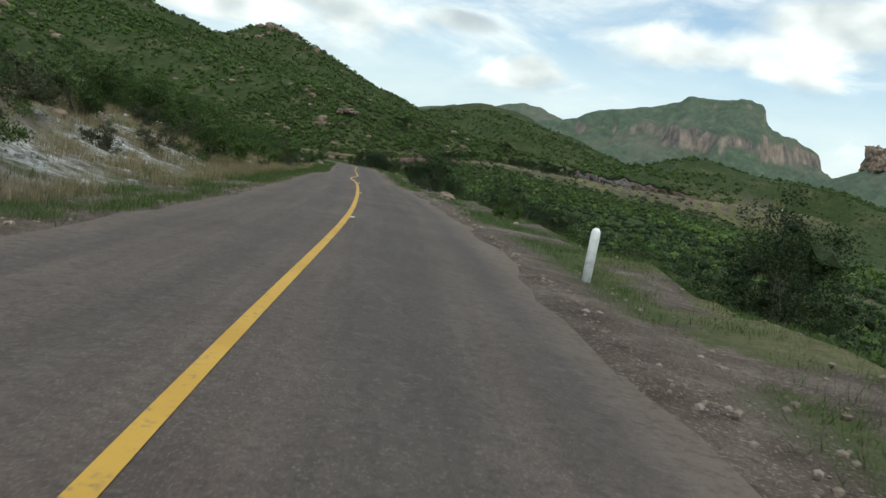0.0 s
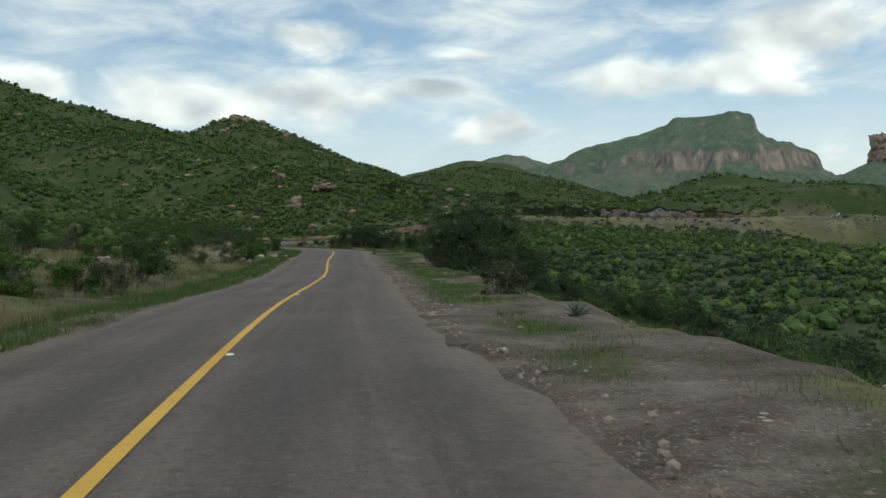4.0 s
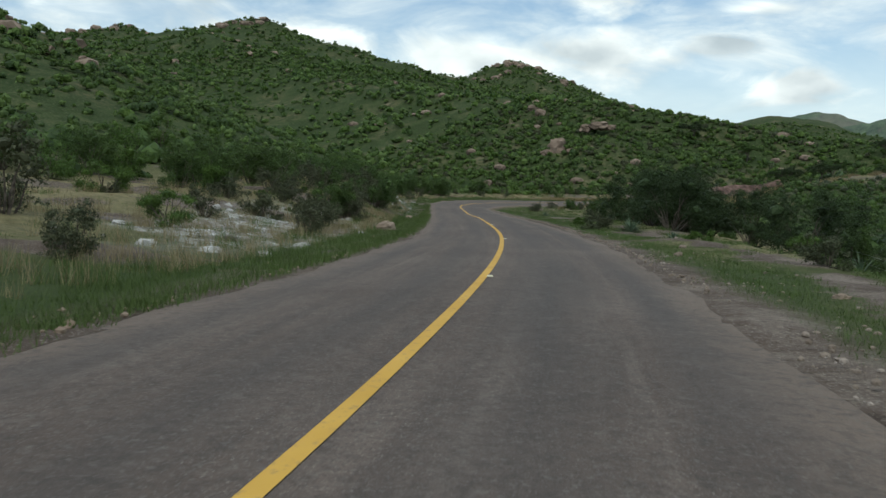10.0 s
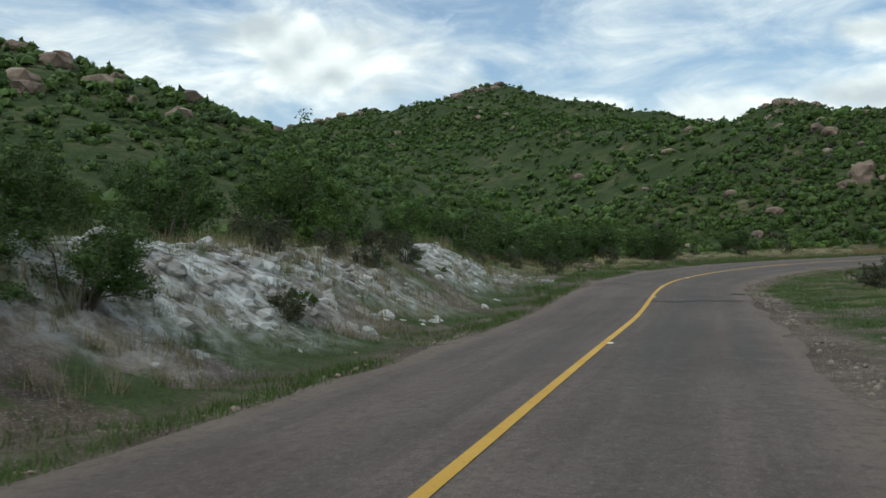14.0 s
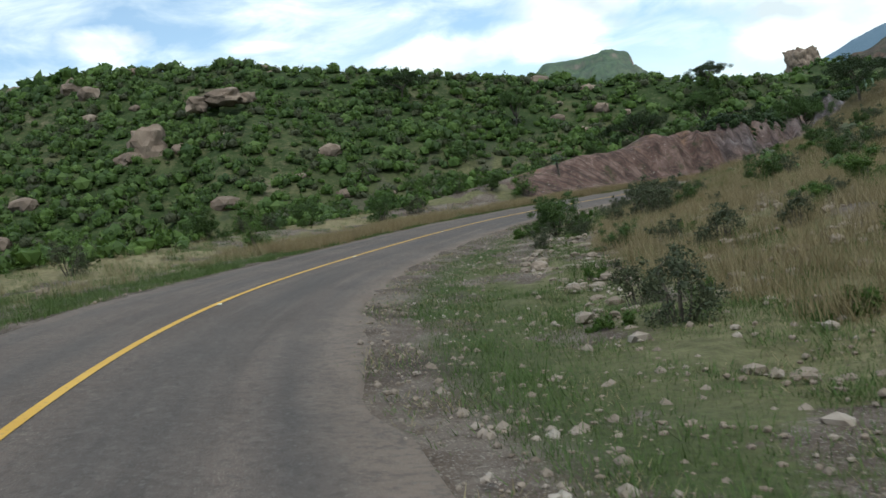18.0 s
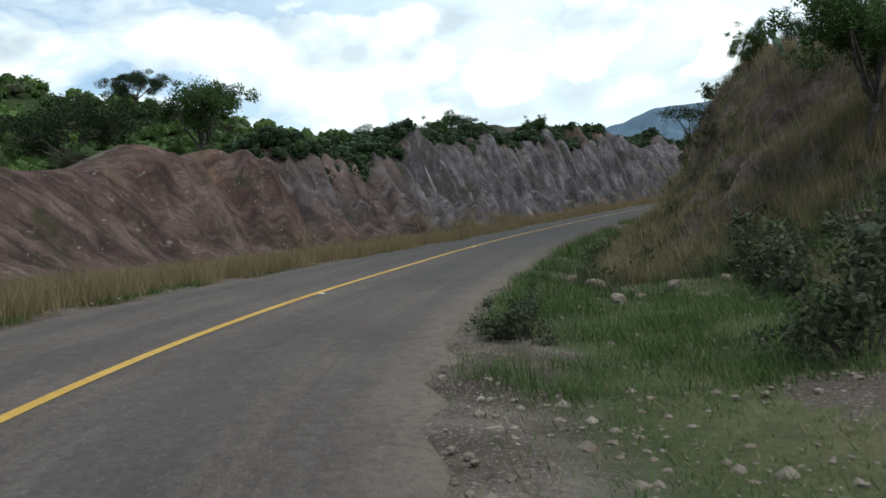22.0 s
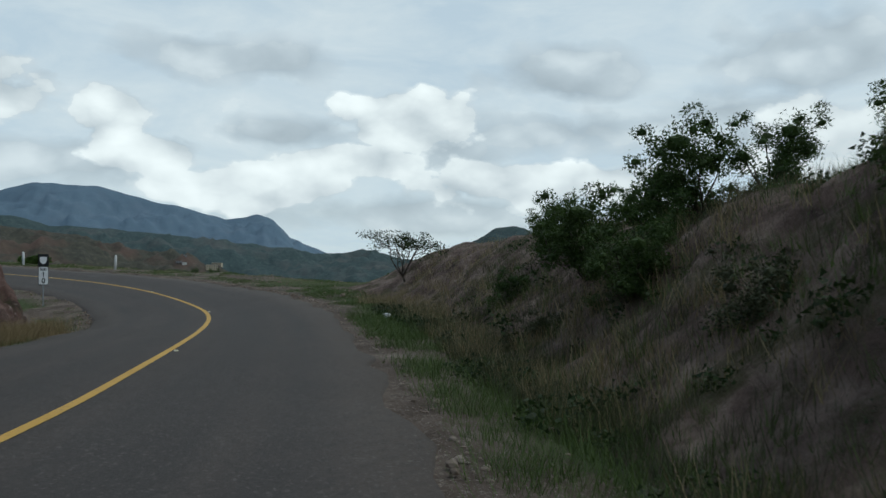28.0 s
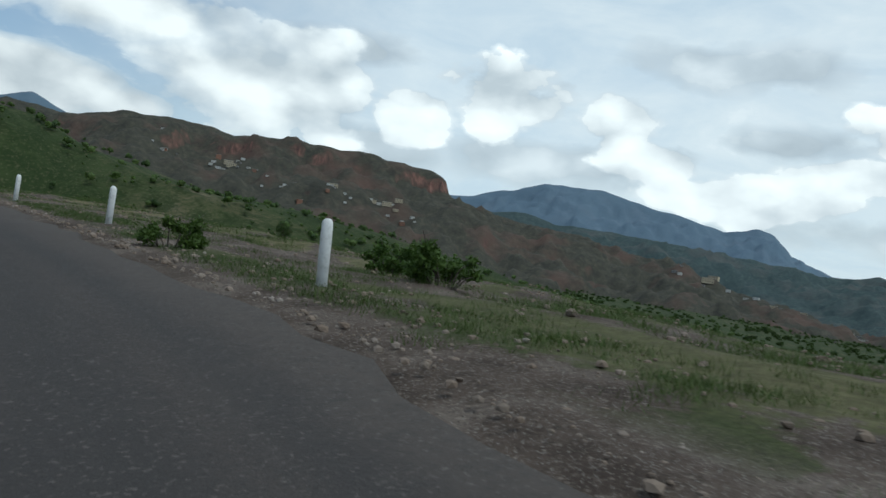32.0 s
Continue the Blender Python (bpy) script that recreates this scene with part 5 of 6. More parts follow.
def verge(n, s0, s1, o0, o1, sides, clump, thresh):
    """Places on the verge: n tries between two distances past the edge, kept where the turf is thick."""
    s, o = _vr.uniform(s0, s1, n), o0 + (o1 - o0) * _vr.uniform(0, 1, n) ** 1.3
    side = _vr.choice(sides, n)
    d = side * (half(s) + o)
    x = np.interp(s, ARC, LINE[:, 0]) + np.interp(s, ARC, RIGHT[:, 0]) * d
    y = np.interp(s, ARC, LINE[:, 1]) + np.interp(s, ARC, RIGHT[:, 1]) * d
    keep = (trodden(s, d) < _vr.uniform(0, 1, n)) & (rough_land(x, y, clump, 3) + 0.6 * rough_land(x, y, clump * 2.3 / 7, 5) > thresh)
    return x[keep], y[keep]


x, y = verge(2000, 316, 398, 6.3, 9.5, (-1,), 6, -9)
spread("rim_shrubs", far_bush(64, 80, 0.13, 2), x, y, _vr.uniform(0.35, 0.95, len(x)), LEAF_DARK, "dark scrub along the rim of the cutting")
x, y = verge(26000, 0, 440, 0.2, 6.5, (-1,), 7, 0.05)
spread("verge_grass", tuft(41, 14, 0.10, 0.26, 1.2), x, y, _vr.uniform(0.6, 1.7, len(x)), GRASS, "short green grass in patches along the verge", 0.02, category="grass")
x, y = verge(20000, -4, 300, 0.1, 1.9, (-1,), 9, -0.9)
spread("verge_grass", tuft(71, 17, 0.15, 0.24, 0.9), x, y, _vr.uniform(0.5, 1.5, len(x)), GRASS, "lush green grass strip beside the asphalt", 0.02, category="grass")
x, y = verge(34000, 0, 392, 0.7, 6.5, (1,), 7, -0.1)
spread("verge_grass", tuft(72, 16, 0.09, 0.26, 1.2), x, y, _vr.uniform(0.5, 1.8, len(x)), GRASS, "short green grass in patches along the verge", 0.02, category="grass")
for seed, mat, label in ((76, GRASS, "low green weeds between the stones"), (77, DRY_GRASS, "thin dry stalks and litter between the stones")):
    x, y = verge(15000, 206, 304, 0.2, 9, (1,), 2.5, -0.5 if mat is GRASS else 0.0)
    spread("verge_grass", tuft(seed, 10, 0.06, 0.30, 1.7), x, y, _vr.uniform(0.6, 1.8, len(x)), mat, label, 0.01, category="grass")
x, y = verge(16000, 0, 206, 1.1, 5.8, (1,), 7, -0.7)
spread("verge_grass", tuft(80, 13, 0.10, 0.26, 1.2), x, y, _vr.uniform(0.5, 1.5, len(x)), GRASS, "patchy green grass between gravel and path", 0.02, category="grass")
x, y = verge(11000, 196, 246, 0.8, 10, (1,), 6, -0.8)
spread("verge_grass", tuft(81, 14, 0.11, 0.26, 1.2), x, y, _vr.uniform(0.5, 1.6, len(x)), GRASS, "thick green grass inside the bend", 0.02, category="grass")
x, y = verge(5000, 0, 300, 1.4, 7.5, (1,), 3.2, 0.8)
spread("verge_grass", tuft(73, 30, 0.19, 0.26, 0.7), x, y, _vr.uniform(0.5, 1.4, len(x)), GRASS, "taller clumps of green grass on the verge", 0.02, category="grass")
x, y = verge(7500, 0, 290, 1.8, 13, (-1,), 10, 0.1)
spread("dry_grass", tuft(42, 28, 0.42, 0.22, 0.8), x, y, _vr.uniform(0.6, 1.3, len(x)), DRY_GRASS, "tall dry straw-coloured grass on the bank", 0.03, category="grass")
x, y = verge(6000, -4, 66, 1.4, 15, (-1,), 8, -0.5)
spread("dry_grass", tuft(49, 30, 0.36, 0.28, 0.8), x, y, _vr.uniform(0.6, 1.4, len(x)), DRY_GRASS, "dry grass over the stony bank", 0.03, category="grass")
x, y = verge(13000, 0, 290, 1.2, 13, (-1,), 6, 0.0)
spread("bank_grass", tuft(43, 26, 0.28, 0.24, 0.9), x, y, _vr.uniform(0.6, 1.3, len(x)), GRASS, "rough green grass on the bank", 0.03, category="grass")
x, y = verge(4000, 236, 306, 4.0, 22, (1,), 6, -0.2)
spread("bank_grass", tuft(74, 30, 0.30, 0.28, 0.9), x, y, _vr.uniform(0.6, 1.4, len(x)), GRASS, "green grass among the dry stalks", 0.03, category="grass")
x, y = verge(9000, 236, 306, 5.2, 24, (1,), 9, -0.7)
spread("dry_grass", tuft(44, 34, 0.44, 0.30, 0.8), x, y, _vr.uniform(0.6, 1.3, len(x)), DRY_GRASS, "tall dry grass covering the rounded slope", 0.03, category="grass")
x, y = verge(11000, 302, 350, 1.8, 10, (1,), 5, -1.0)
x2, y2 = verge(2600, 346, 394, 1.6, 10, (1,), 5, -0.1)
x, y = np.r_[x, x2], np.r_[y, y2]
spread("dry_grass", tuft(45, 34, 0.40, 0.30, 0.9), x, y, _vr.uniform(0.6, 1.4, len(x)), DRY_GRASS, "tall brown grass hanging on the steep bank", 0.03, category="grass")
x, y = verge(850, 300, 387, 1.2, 6.0, (1,), 4, -0.4)
spread("low_scrub", far_bush(75, 90, 0.12, 0), x, y, _vr.uniform(0.15, 0.5, len(x)), LEAF_DARK, "dark weeds and low scrub at the foot of the bank")
x, y = verge(8400, 300, 389, 1.4, 8, (1,), 5, -0.6)
spread("bank_grass", tuft(79, 26, 0.36, 0.26, 0.8), x, y, _vr.uniform(0.6, 1.3, len(x)), LEAF_GREY, "half-dry olive grass on the steep bank", 0.03, category="grass")
x, y = verge(9600, 290, 387, 0.3, 6, (1,), 4, -0.5)
spread("bank_grass", tuft(46, 28, 0.26, 0.26, 1.1), x, y, _vr.uniform(0.6, 1.4, len(x)), GRASS, "dark green grass at the foot of the bank", 0.03, category="grass")
x, y = verge(9500, 262, 390, 0.6, 3.8, (-1,), 7, -0.9)
spread("dry_grass", tuft(47, 34, 0.34, 0.30, 0.9), x, y, _vr.uniform(0.8, 2.0, len(x)), DRY_GRASS, "dry grass strip below the cutting", 0.03, category="grass")
x, y = verge(33000, 387, 470, 0.8, 28, (1,), 4, 0.2)
spread("verge_grass", tuft(48, 24, 0.09, 0.24, 1.5), x, y, _vr.uniform(0.7, 1.7, len(x)), GRASS, "thin grass tufts on the gravel pull-off", 0.02, category="grass")


# ---- stones ----
def pebble(seed):
    bm = bmesh.new()
    bmesh.ops.create_icosphere(bm, subdivisions=1, radius=0.5)
    rng = random.Random(seed)
    V = np.array([[v.co.x * rng.uniform(0.7, 1.25), v.co.y * rng.uniform(0.7, 1.25), v.co.z * rng.uniform(0.45, 0.8)] for v in bm.verts])
    F = np.array([[v.index for v in f.verts] for f in bm.faces])
    bm.free()
    return V, F


for seed, n, o1, thresh in ((51, 10000, 1.4, -1.2), (52, 8000, 3.4, -0.4), (56, 3000, 7.0, 0.3)):
    x, y = verge(n, -2, 450, -0.1, o1, (1,), 4, thresh)
    spread("gravel", pebble(seed), x, y, 0.02 + 0.085 * _vr.uniform(0, 1, len(x)) ** 3, STONE, "loose pale gravel along the broken road edge", -0.05, category="gravel")
x, y = verge(3600, -8, 60, 2.0, 14, (-1,), 5, -0.2)
spread("gravel", pebble(57), x, y, 0.05 + 0.34 * _vr.uniform(0, 1, len(x)) ** 3.5, WHITE_ROCK, "pale broken stones over the dry bank", -0.05, category="gravel")
x, y = verge(8000, 218, 304, 0.3, 6.5, (1,), 4, -0.7)
spread("gravel", pebble(59), x, y, 0.02 + 0.07 * _vr.uniform(0, 1, len(x)) ** 2.5, STONE, "fine stony rubble beside the road", -0.05, category="gravel")
x, y = verge(2400, 226, 262, 3.0, 11.0, (1,), 4, -0.2)
spread("gravel", pebble(58), x, y, 0.06 + 0.30 * _vr.uniform(0, 1, len(x)) ** 3, STONE, "heaped pale rubble on the slope", -0.05, category="gravel")
x, y = verge(4500, -2, 450, 0.0, 1.4, (-1,), 4, 0.0)
spread("gravel", pebble(53), x, y, 0.03 + 0.09 * _vr.uniform(0, 1, len(x)) ** 3, STONE, "loose gravel along the road edge", -0.05, category="gravel")
x, y = verge(5000, 215, 300, 0.6, 9.0, (1,), 5, -0.3)
spread("gravel", pebble(54), x, y, 0.03 + 0.13 * _vr.uniform(0, 1, len(x)) ** 4, STONE, "scattered pale stones on the slope", -0.05, category="gravel")
x, y = verge(12000, 392, 466, 0.0, 26, (1,), 6, -0.9)
spread("gravel", pebble(55), x, y, 0.03 + 0.10 * _vr.uniform(0, 1, len(x)) ** 3, STONE, "gravel of the wide roadside pull-off", -0.05, category="gravel")

ROCKS = []


def boulder(x, y, r, mat=None, label="pale weathered boulder beside the road", up=0.25, squash=None, z=None):
    if len(ROCKS) < 6:
        ob = rock_mesh("rock", 1.0, len(ROCKS) + 1, STONE, (1.0, 0.8, 0.65))
        ROCKS.append(ob)
    else:
        ob = new("rock", random.choice(ROCKS).data)
    z = float(land(np.array([x]), np.array([y]))[0]) if z is None else z
    ob.matrix_basis = pose(x, y, z + r * up, random.uniform(-20, 20), random.uniform(-20, 20), random.uniform(0, 360)) @ Matrix.Scale(r, 4)
    return tagged(ob, label, "rock", "roadside rocks")


for x, y, r in [(1.75, 48.6, 0.36), (1.8, 45.3, 0.32), (1.7, 43.2, 0.16), (0.4, 42.8, 0.14), (-22.9, 174.0, 0.26), (-10.0, 108.9, 0.35), (-24.0, 142.0, 0.5), (-13.4, 109.5, 0.3),
                (96.1, 290.4, 0.12), (3.5, 72.0, 0.22), (4.6, 70.6, 0.25), (-18.3, 157.0, 0.4), (-21.9, 240.7, 0.30), (-22.2, 246.9, 0.28), (-24.0, 226.2, 0.35), (-15.0, 259.4, 0.2)]:
    boulder(x, y, r)
for s, d, r in [(300.8, 4.6, 0.20), (301.3, 4.1, 0.16), (299.3, 5.4, 0.13), (298.6, 5.0, 0.17), (300.2, 6.0, 0.16), (299.8, 6.9, 0.12), (298.9, 6.4, 0.14), (293.2, 7.4, 0.3)]:
    p = along(s, d)
    boulder(p.x, p.y, r)
for s0, s1, d0, d1, n, lo, hi in [(20, 110, -12, -5, 40, 0.1, 0.36), (20, 215, 4.2, 9, 40, 0.05, 0.14), (225, 262, -9, -4.5, 16, 0.1, 0.35), (225, 290, 6, 16, 20, 0.06, 0.2), (395, 450, 5, 20, 24, 0.04, 0.11), (265, 380, -6.8, -4.6, 26, 0.08, 0.28)]:
    for _ in range(n):
        p = along(random.uniform(s0, s1), random.uniform(d0, d1))
        boulder(p.x, p.y, lo + (hi - lo) * random.random() ** 2)


def outcrop(name, x, y, z, blocks, mat, label):
    """A group of blocks of bare rock standing out of a hillside; each block is a part."""
    top = new(name)
    top.location = (x, y, z)
    for i, (dx, dy, dz, r, sq) in enumerate(blocks):
        ob = rock_mesh("block", r * (0.74 if r < 4 else 1.0), i + 3, mat, sq, 3, 0.38, 0.6, top)
        ob.location = (dx, dy, dz)
        ob.rotation_euler = (0, 0, i * 1.3)
    return tagged(top, label, "rock outcrop")


outcrop("rock_outcrop", -36.5, 320.5, 11.0, [(0, 0, 0, 3.0, (0.9, 0.8, 1.05)), (3.2, -0.5, -1.2, 2.0, (1, 0.8, 0.8)), (6.2, 0.8, -1.0, 2.0, (1.1, 0.8, 0.6)), (-2.2, -1, -1.4, 1.8, (1, 1, 0.8))],
        RED_ROCK, "red-brown rock outcrop on the scrubby hillside")
outcrop("rock_outcrop", -28.5, 329.0, 16.5, [(0, 0, 0, 2.6, (1.2, 0.8, 0.55)), (-2.8, -0.6, -0.6, 1.9, (1, 0.8, 0.7)), (2.6, 0.4, -0.3, 1.6, (1, 0.9, 0.6))],
        RED_ROCK, "pale rock outcrop above the red one")
outcrop("rock_outcrop", -132, 306.5, 20.5, [(0, 0, 0, 3.6, (0.8, 0.8, 1.1)), (-5, 1, 3.0, 3.0, (1.2, 0.8, 0.8)), (-11, 2, 6.0, 2.6, (1.3, 0.8, 0.7)), (3, -1, -2, 2.2, (1, 1, 1))],
        RED_ROCK, "pale rock crag at the end of the wooded spur")
outcrop("rock_outcrop", -405, 716, 104, [(0, 0, 0, 11, (1.3, 0.8, 0.8)), (14, 4, -1, 8, (1.1, 0.8, 0.9)), (-18, -3, 1, 8, (1.4, 0.8, 0.7))], RED_ROCK, "red cliff on the shoulder of the far hill")

# rocks showing through the scrub on the upper hills
def crag(seed):
    bm = bmesh.new()
    bmesh.ops.create_icosphere(bm, subdivisions=2, radius=1)
    o = Vector((seed, seed * 2.3, seed * 0.7))
    V = []
    for v in bm.verts:
        c = v.co / max(abs(v.co.x), abs(v.co.y), abs(v.co.z))
        c = v.co.lerp(c * 0.8, 0.6) * (1 + 0.35 * noise.noise(v.co * 1.9 + o) + 0.2 * noise.noise(v.co * 4.5 + o))
        V.append((c.x * 1.2, c.y, c.z * 0.75))
    F = np.array([[v.index for v in f.verts] for f in bm.faces])
    bm.free()
    return np.array(V), F


for cx, cy, rad, n, size in ((-288, 658, 50, 40, 2.4), (-424, 712, 90, 50, 3.6), (-148, 824, 50, 50, 2.6), (-230, 560, 120, 24, 1.6), (-40, 350, 70, 46, 1.1), (-140, 262, 40, 40, 1.8), (10, 330, 60, 30, 0.8)):
    a, q = _vr.uniform(0, 6.283, n), _vr.uniform(0, 1, n) ** 0.7 * rad
    x, y = cx + q * np.cos(a), cy + q * np.sin(a)
    rs, rd, _z = road_coords(x, y)
    x, y = x[np.abs(rd) > 24], y[np.abs(rd) > 24]
    n = len(x)
    spread("hill_rocks", crag(n), x, y, size * _vr.uniform(0.4, 1.4, n), RED_ROCK, "weathered reddish rocks among the hill scrub", -0.1, category="rocks")

# bare white rock in the bank: each block is a part
for s0, s1, n, rmax in ((178, 199, 300, 0.24), (201, 213, 150, 0.22), (108, 124, 90, 0.3), (140, 165, 80, 0.26), (44, 64, 50, 0.3)):
    c = along((s0 + s1) / 2, -8)
    top = new("rock_outcrop")
    top.location = c
    tagged(top, "broken white and grey bedrock showing in the bank", "rock outcrop")
    for _ in range(n):
        s = random.uniform(s0 + (8 if s0 == 178 else 0), s1)
        d = -(4.6 + 5.2 * random.random())
        p = along(s, d)
        zz = float(land(np.array([p.x]), np.array([p.y]))[0])
        r = 0.06 + (rmax - 0.06) * random.random() ** 2
        ob = new("block", WBLOCKS[random.randrange(4)].data) if _ >= 4 or s0 != 178 else rock_mesh("block", 1.0, 20 + _, WHITE_ROCK, (1.2, 0.9, 0.7), 2, 0.35, 0.6)
        if s0 == 178 and _ < 4:
            WBLOCKS = [ob] if _ == 0 else WBLOCKS + [ob]
            if _ == 3:
                pass
        ob.parent = top
        ob.matrix_basis = Matrix.Translation(-c) @ pose(p.x, p.y, zz - 0.22 * r, random.uniform(-30, 30), random.uniform(-30, 30), random.uniform(0, 360)) @ Matrix.Scale(r, 4)

# ---- road furniture ----
def marker_post():
    bm = bmesh.new()
    rings = [(-0.3, 0.075), (0.72, 0.075), (0.79, 0.073), (0.83, 0.062), (0.855, 0.042), (0.865, 0.015)]
    vs = [[bm.verts.new((r * math.cos(k * math.pi / 8), r * math.sin(k * math.pi / 8), z)) for k in range(16)] for z, r in rings]
    for a, b in zip(vs[:-1], vs[1:]):
        for k in range(16):
            bm.faces.new((a[k], a[(k + 1) % 16], b[(k + 1) % 16], b[k])).smooth = True
    bm.faces.new(vs[-1])
    bm.faces.new(vs[0][::-1])
    me = bpy.data.meshes.new("marker_post")
    bm.to_mesh(me)
    bm.free()
    me.materials.append(WHITE)
    return tagged(new("marker_post", me), "white-painted concrete marker post with rounded top", "marker post", "marker posts on the road edge")


mp = marker_post()
POSTS = [(2.9, 13.6), (121.4, 304.6), (125.2, 311.4), (130.9, 320.9), (135.9, 330.1), (142.0, 341.6)]
for i, (x, y) in enumerate(POSTS):
    z = float(land(np.array([x]), np.array([y]))[0])
    m = pose(x, y, z, random.uniform(-2, 2), random.uniform(-2, 2), 0)
    if i:
        copy_thing(mp, m)
    else:
        mp.matrix_basis = m

# reflective studs beside the yellow line
bm = bmesh.new()
bmesh.ops.create_cube(bm, size=1)
bmesh.ops.scale(bm, vec=(0.10, 0.08, 0.02), verts=bm.verts)
for v in bm.verts:
    if v.co.z > 0:
        v.co.x *= 0.7
        v.co.y *= 0.6
bmesh.ops.bevel(bm, geom=bm.edges[:], offset=0.004, segments=1, affect="EDGES")
stud_me = bpy.data.meshes.new("road_stud")
bm.to_mesh(stud_me)
bm.free()
stud_me.materials.append(STUD_MAT)
for s in np.arange(16.5, 430, 13.4):
    p = along(s, 0.1, 0.035)
    ob = new("road_stud", stud_me)
    ob.matrix_basis = pose(p.x, p.y, p.z, 0, 0, random.uniform(0, 20))
    tagged(ob, "small pale raised road stud on the centre line", "road stud", "road studs")


# ---- kilometre sign ----
def box_part(name, size, at, mat, parent, label="", bevel=0.004):
    bm = bmesh.new()
    bmesh.ops.create_cube(bm, size=1)
    bmesh.ops.scale(bm, vec=size, verts=bm.verts)
    bmesh.ops.bevel(bm, geom=bm.edges[:], offset=bevel, segments=1, affect="EDGES")
    bmesh.ops.translate(bm, vec=at, verts=bm.verts)
    me = bpy.data.meshes.new(name)
    bm.to_mesh(me)
    bm.free()
    me.materials.append(mat)
    ob = new(name, me)
    ob.parent = parent
    if label:
        tagged(ob, label)
    return ob


def words(name, body, size, at, mat, parent):
    cu = bpy.data.curves.new(name, "FONT")
    cu.body, cu.size, cu.align_x, cu.align_y, cu.extrude, cu.offset = body, size, "CENTER", "CENTER", 0.002, 0.006
    cu.materials.append(mat)
    ob = new(name, cu)
    ob.parent = parent
    ob.matrix_basis = pose(*at, 90, 0, 0)
    return ob


sp_ = along(405.6, -4.3)
sign = new("kilometre_sign")
sign.matrix_basis = pose(sp_.x, sp_.y, float(land(np.array([sp_.x]), np.array([sp_.y]))[0]), 0, -2, -62)
box_part("pole", (0.055, 0.055, 2.5), (0, 0.03, 0.95), STEEL, sign, "thin galvanised pole")
plate = box_part("number_plate", (0.40, 0.012, 0.78), (0, -0.012, 1.28), BLACK, sign, "white plate with black rim and numbers", 0.003)
box_part("plate_face", (0.365, 0.004, 0.74), (0, -0.021, 1.28), SIGN_WHITE, plate, "", 0.001)
words("lettering", "km", 0.19, (0, -0.0255, 1.555), BLACK, plate)
words("lettering", "1", 0.30, (0, -0.0255, 1.32), BLACK, plate)
words("lettering", "0", 0.30, (0, -0.0255, 1.06), BLACK, plate)
panel = box_part("shield_panel", (0.42, 0.012, 0.52), (0, -0.012, 1.94), BLACK, sign, "black panel with a white shield", 0.003)
bm = bmesh.new()
out = [(-0.13, 0.15), (-0.07, 0.13), (0, 0.16), (0.07, 0.13), (0.13, 0.15), (0.145, 0.05), (0.12, -0.07), (0.06, -0.14), (0, -0.17), (-0.06, -0.14), (-0.12, -0.07), (-0.145, 0.05)]
fa = [bm.verts.new((x, -0.024, 1.94 + z)) for x, z in out]
bk = [bm.verts.new((x, -0.018, 1.94 + z)) for x, z in out]
bm.faces.new(fa)
for i in range(len(out)):
    j = (i + 1) % len(out)
    bm.faces.new((fa[j], fa[i], bk[i], bk[j]))
me = bpy.data.meshes.new("shield")
bm.to_mesh(me)
bm.free()
me.materials.append(SIGN_WHITE)
sh = new("shield", me)
sh.parent = panel
tagged(sign, "kilometre sign with black shield panel over a white number plate", "road sign")


# ---- the villages across the valley ----
from mathutils.bvhtree import BVHTree
FAR_TREES = [BVHTree.FromPolygons([v.co.copy() for v in o.data.vertices], [tuple(p.vertices) for p in o.data.polygons]) for o in (bpy.data.objects["bluff_backdrop"], bpy.data.objects["ridge_backdrop"])]
WALLS = [plain("white_wall", (0.62, 0.61, 0.57), 0.9), plain("cream_wall", (0.50, 0.43, 0.31), 0.9), plain("grey_block_wall", (0.30, 0.29, 0.28), 0.9), plain("brick_wall", (0.30, 0.16, 0.11), 0.9)]
PANE = plain("dark_window", (0.03, 0.035, 0.04), 0.3)
ROOF = plain("grey_roof", (0.34, 0.33, 0.31), 0.9)


def make_house(wall, w, d, h, storeys, label):
    """A flat-roofed house with a parapet, windows on both long sides and a door."""
    top = new("house")
    box_part("wall", (w, d, h), (0, 0, h / 2 - 1.2), wall, top, "", 0.05)
    box_part("roof", (w + 0.5, d + 0.5, 0.35), (0, 0, h - 1.2 + 0.17), ROOF, top, "", 0.05)
    n = max(2, int(w / 3))
    for st in range(storeys):
        for i in range(n):
            for side in (-1, 1):
                x = -w / 2 + w * (i + 0.5) / n
                z = 1.0 + st * 2.9
                if i == 0 and st == 0:
                    box_part("door", (1.1, 0.12, 2.1), (x, side * (d / 2 + 0.03), 1.0), PANE, top, "", 0.02)
                else:
                    box_part("window", (1.3, 0.12, 1.2), (x, side * (d / 2 + 0.03), z + 0.6), PANE, top, "", 0.02)
    return tagged(top, label, "house", "village houses")


HOUSES = [make_house(WALLS[0], 11, 8, 5.0, 1, "white single-storey flat-roofed village house"), make_house(WALLS[1], 16, 9, 7.6, 2, "cream two-storey flat-roofed village house"),
          make_house(WALLS[2], 12, 8, 4.8, 1, "grey block village house with flat roof"), make_house(WALLS[3], 10, 8, 7.4, 2, "brick-red two-storey village house")]
used = [0] * 4


def house(kind, x, y, turn, scale=1.0):
    z = float(land(np.array([float(x)]), np.array([float(y)]))[0])
    for tree in FAR_TREES:
        hit = tree.ray_cast(Vector((x, y, 900)), Vector((0, 0, -1)))
        if hit[0] is not None:
            z = max(z, hit[0].z)
    m = pose(x, y, z, 0, 0, turn) @ Matrix.Scale(scale, 4)
    if used[kind]:
        copy_thing(HOUSES[kind], m)
    else:
        HOUSES[kind].matrix_basis = m
    used[kind] += 1


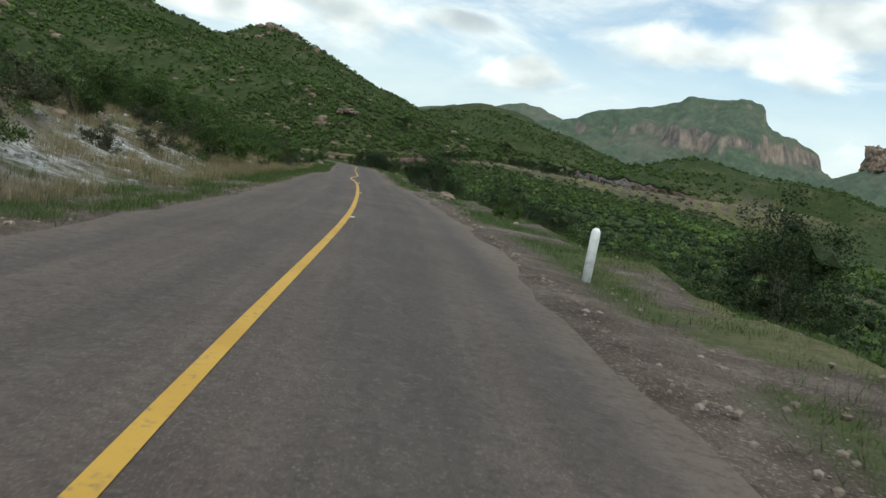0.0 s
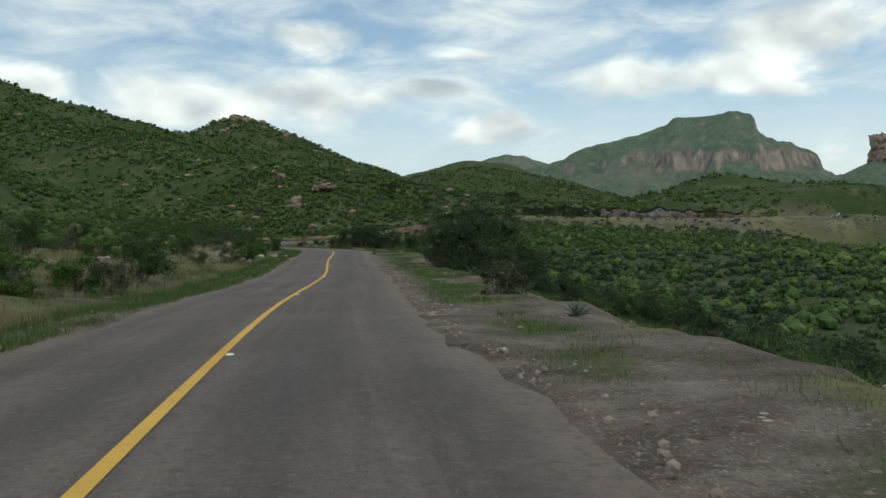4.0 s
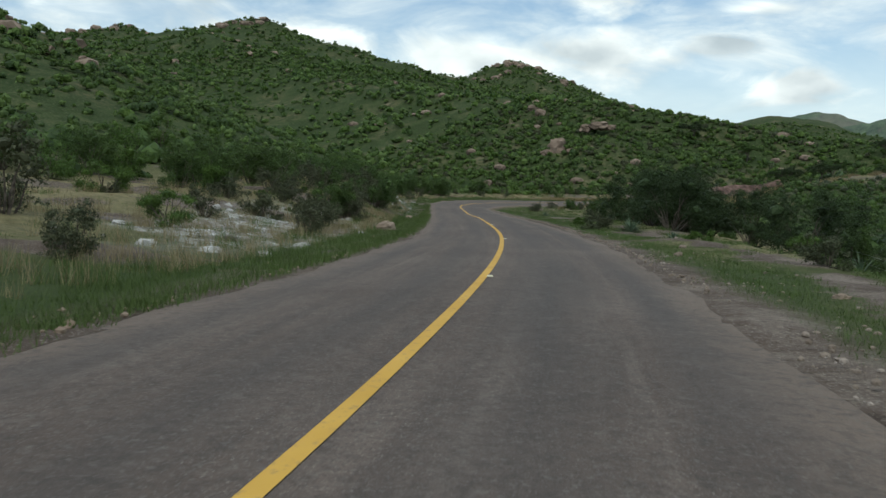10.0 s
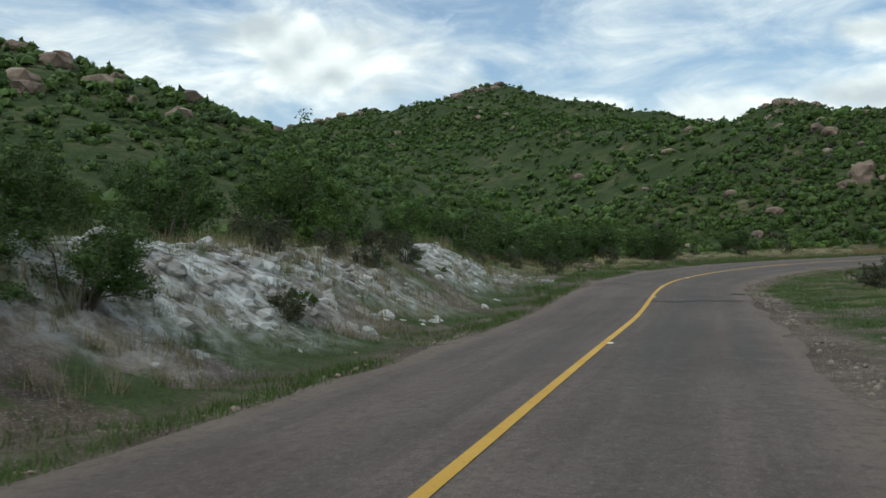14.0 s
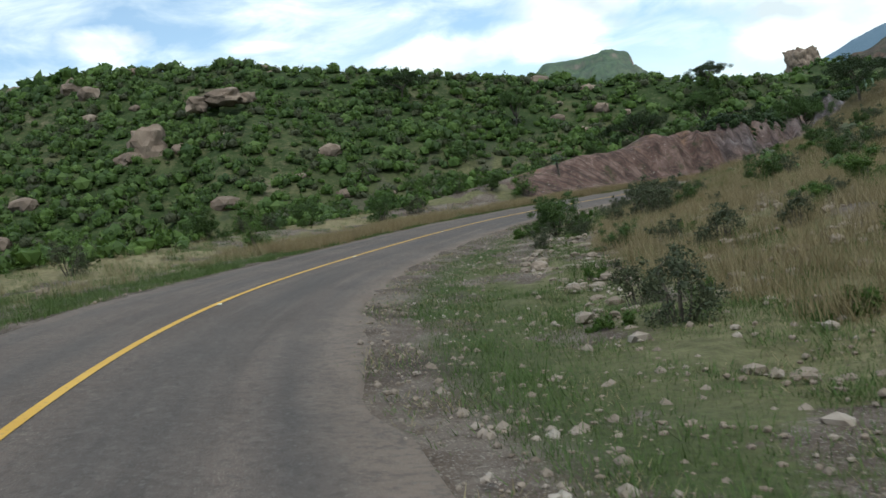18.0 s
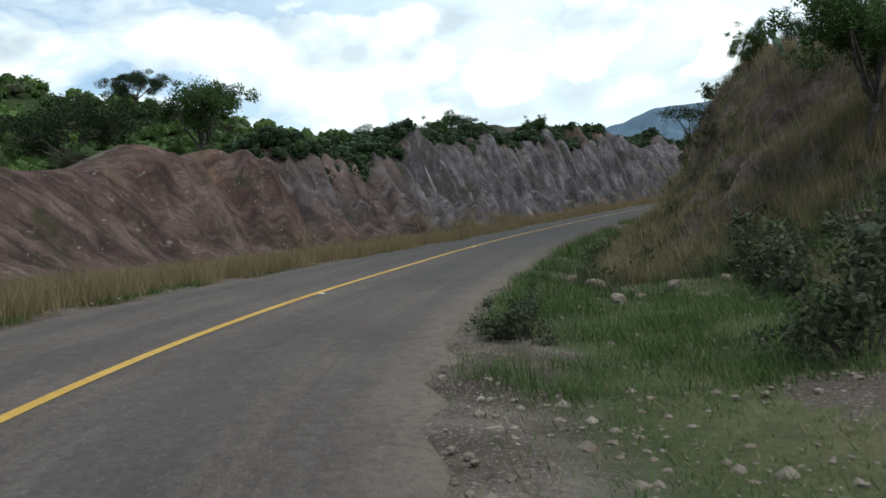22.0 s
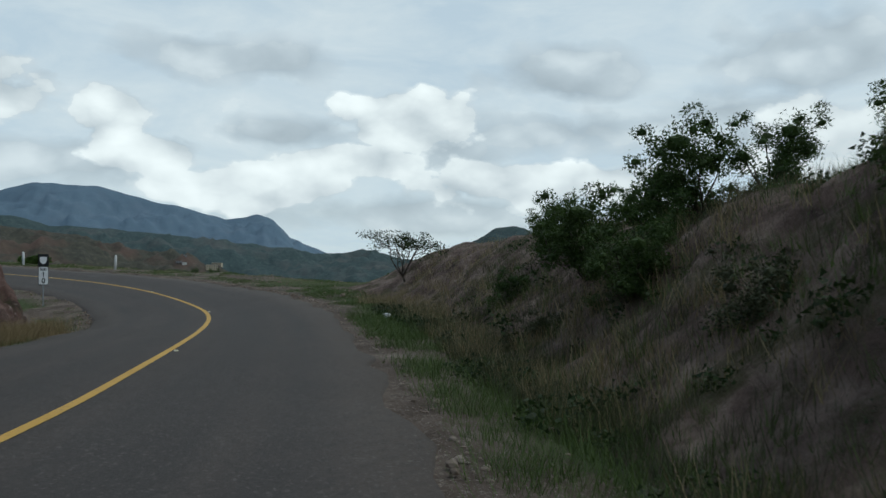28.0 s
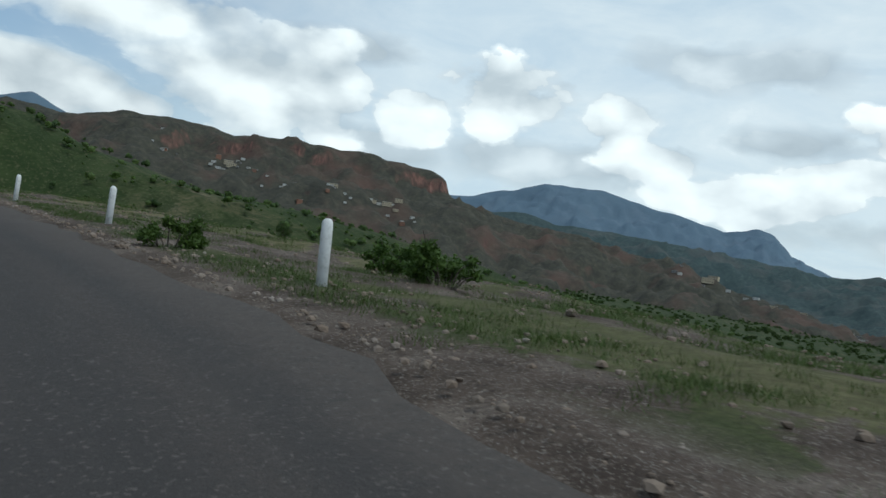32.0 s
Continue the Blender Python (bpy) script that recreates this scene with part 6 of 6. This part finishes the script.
random.seed(12)
for x, y, rx, ry, n in [(1110, 1095, 24, 40, 16), (1060, 1180, 20, 30, 6), (1080, 985, 20, 35, 7), (1095, 925, 24, 24, 9), (1160, 880, 24, 26, 9), (1142, 840, 14, 20, 5)]:
    for _ in range(n):
        house(random.choice((0, 0, 1, 2, 0, 3)), x + random.uniform(-rx, rx), y + random.uniform(-ry, ry), 35 + random.choice((0, 90)) + random.uniform(-9, 9), random.uniform(0.55, 1.0))
for x, y, rx, ry, n in [(1420, 500, 30, 40, 7), (1420, 420, 50, 80, 18), (1360, 240, 40, 70, 18), (1330, 120, 30, 40, 12)]:
    for _ in range(n):
        house(random.choice((0, 0, 1, 2)), x + random.uniform(-rx, rx), y + random.uniform(-ry, ry), random.choice((0, 90)) + random.uniform(-12, 12), random.uniform(0.8, 1.3))


# ---- tar patches and cracks in the road ----
tar = Mat("tar", 0.8, 0.3)
tar.color(tar.ramp(tar.noise(6, 5, 0.7), [(0.35, (0.034, 0.030, 0.028)), (0.65, (0.068, 0.060, 0.054))])).bump(tar.noise(40, 4), 0.5, 0.006)


def tar_patch(s, d, length, width, seed, label):
    """A ragged flat patch on the road, length along it and width across it."""
    rng = random.Random(seed)
    bm = bmesh.new()
    n = 28
    rim = []
    for i in range(n):
        a = 6.2832 * i / n
        k = 1 + rng.uniform(-0.22, 0.22)
        ca, sa = math.cos(a), math.sin(a)
        f = (abs(ca) ** 4 + abs(sa) ** 4) ** -0.25
        p = along(s + sa * f * k * length / 2, d + ca * f * k * width / 2)
        rim.append(bm.verts.new((p.x, p.y, p.z + 0.026 - 0.05 * ((d + ca * f * k * width / 2) / 3.3) ** 2)))
    bm.faces.new(rim[::-1] if rng.random() > 2 else rim)
    bmesh.ops.recalc_face_normals(bm, faces=bm.faces)
    for f in bm.faces:
        if f.normal.z < 0:
            f.normal_flip()
    me = bpy.data.meshes.new("tar_patch")
    bm.to_mesh(me)
    bm.free()
    me.materials.append(tar.m)
    return tagged(new("tar_patch", me), label, "road patch", "tar patches on the road")


for i, (s, d, le, wi) in enumerate([(202.3, 1.5, 0.22, 3.0), (201.9, 0.75, 0.5, 0.5), (211.5, -1.9, 0.5, 1.2), (206.5, 2.6, 0.4, 0.5), (417.0, 1.9, 1.5, 0.9), (389.6, 0.35, 0.9, 0.12), (387.5, 0.5, 1.0, 0.1)]):
    tar_patch(s, d, le, wi, i, "dark tar-filled crack across the lane" if le < 0.25 else "dark tar patch in the worn asphalt")


# ---- litter ----
bottle_blue = plain("blue_plastic", (0.05, 0.12, 0.40), 0.35)
for s, d, mat, label in [(288.0, 7.6, bottle_blue, "crushed blue plastic bottle in the grass"), (386.5, 4.6, SIGN_WHITE, "crumpled white plastic bottle on the verge"), (352.5, 4.0, SIGN_WHITE, "white plastic litter at the foot of the bank"), (118.3, -3.7, SIGN_WHITE, "white plastic cup on the verge")]:
    p = along(s, d)
    ob = rock_mesh("litter", 0.11, int(s), mat, (1.5, 0.7, 0.7), 2, 0.3, 0.3)
    ob.matrix_basis = pose(p.x, p.y, float(land(np.array([p.x]), np.array([p.y]))[0]) + 0.07, 0, 0, s)
    tagged(ob, label, "litter")

# ---- wire fence in the scrub ----
fence = new("wire_fence")
fp = [along(s, 15.5 + 1.2 * math.sin(s * 0.11)) for s in range(96, 172, 4)]
fence.location = fp[0]
tops = []
for i, p in enumerate(fp):
    z = float(land(np.array([p.x]), np.array([p.y]))[0])
    rng = np.random.default_rng(i)
    V, F = branches([limb(rng, (p.x, p.y, z - 0.3), (p.x + 0.05, p.y, z + 1.25), 0.05, 0.04, 4, 0.03)])
    mesh_ob("post", V - np.array(fp[0]), F, BARK, fence)
    tops.append((p.x, p.y, z))
for h in (0.4, 0.75, 1.1):
    V, F = branches([[(x, y, z + h, 0.006) for x, y, z in tops]])
    mesh_ob("wire", V - np.array(fp[0]), F, STEEL, fence)
tagged(fence, "old barbed wire fence on weathered wooden posts", "fence")
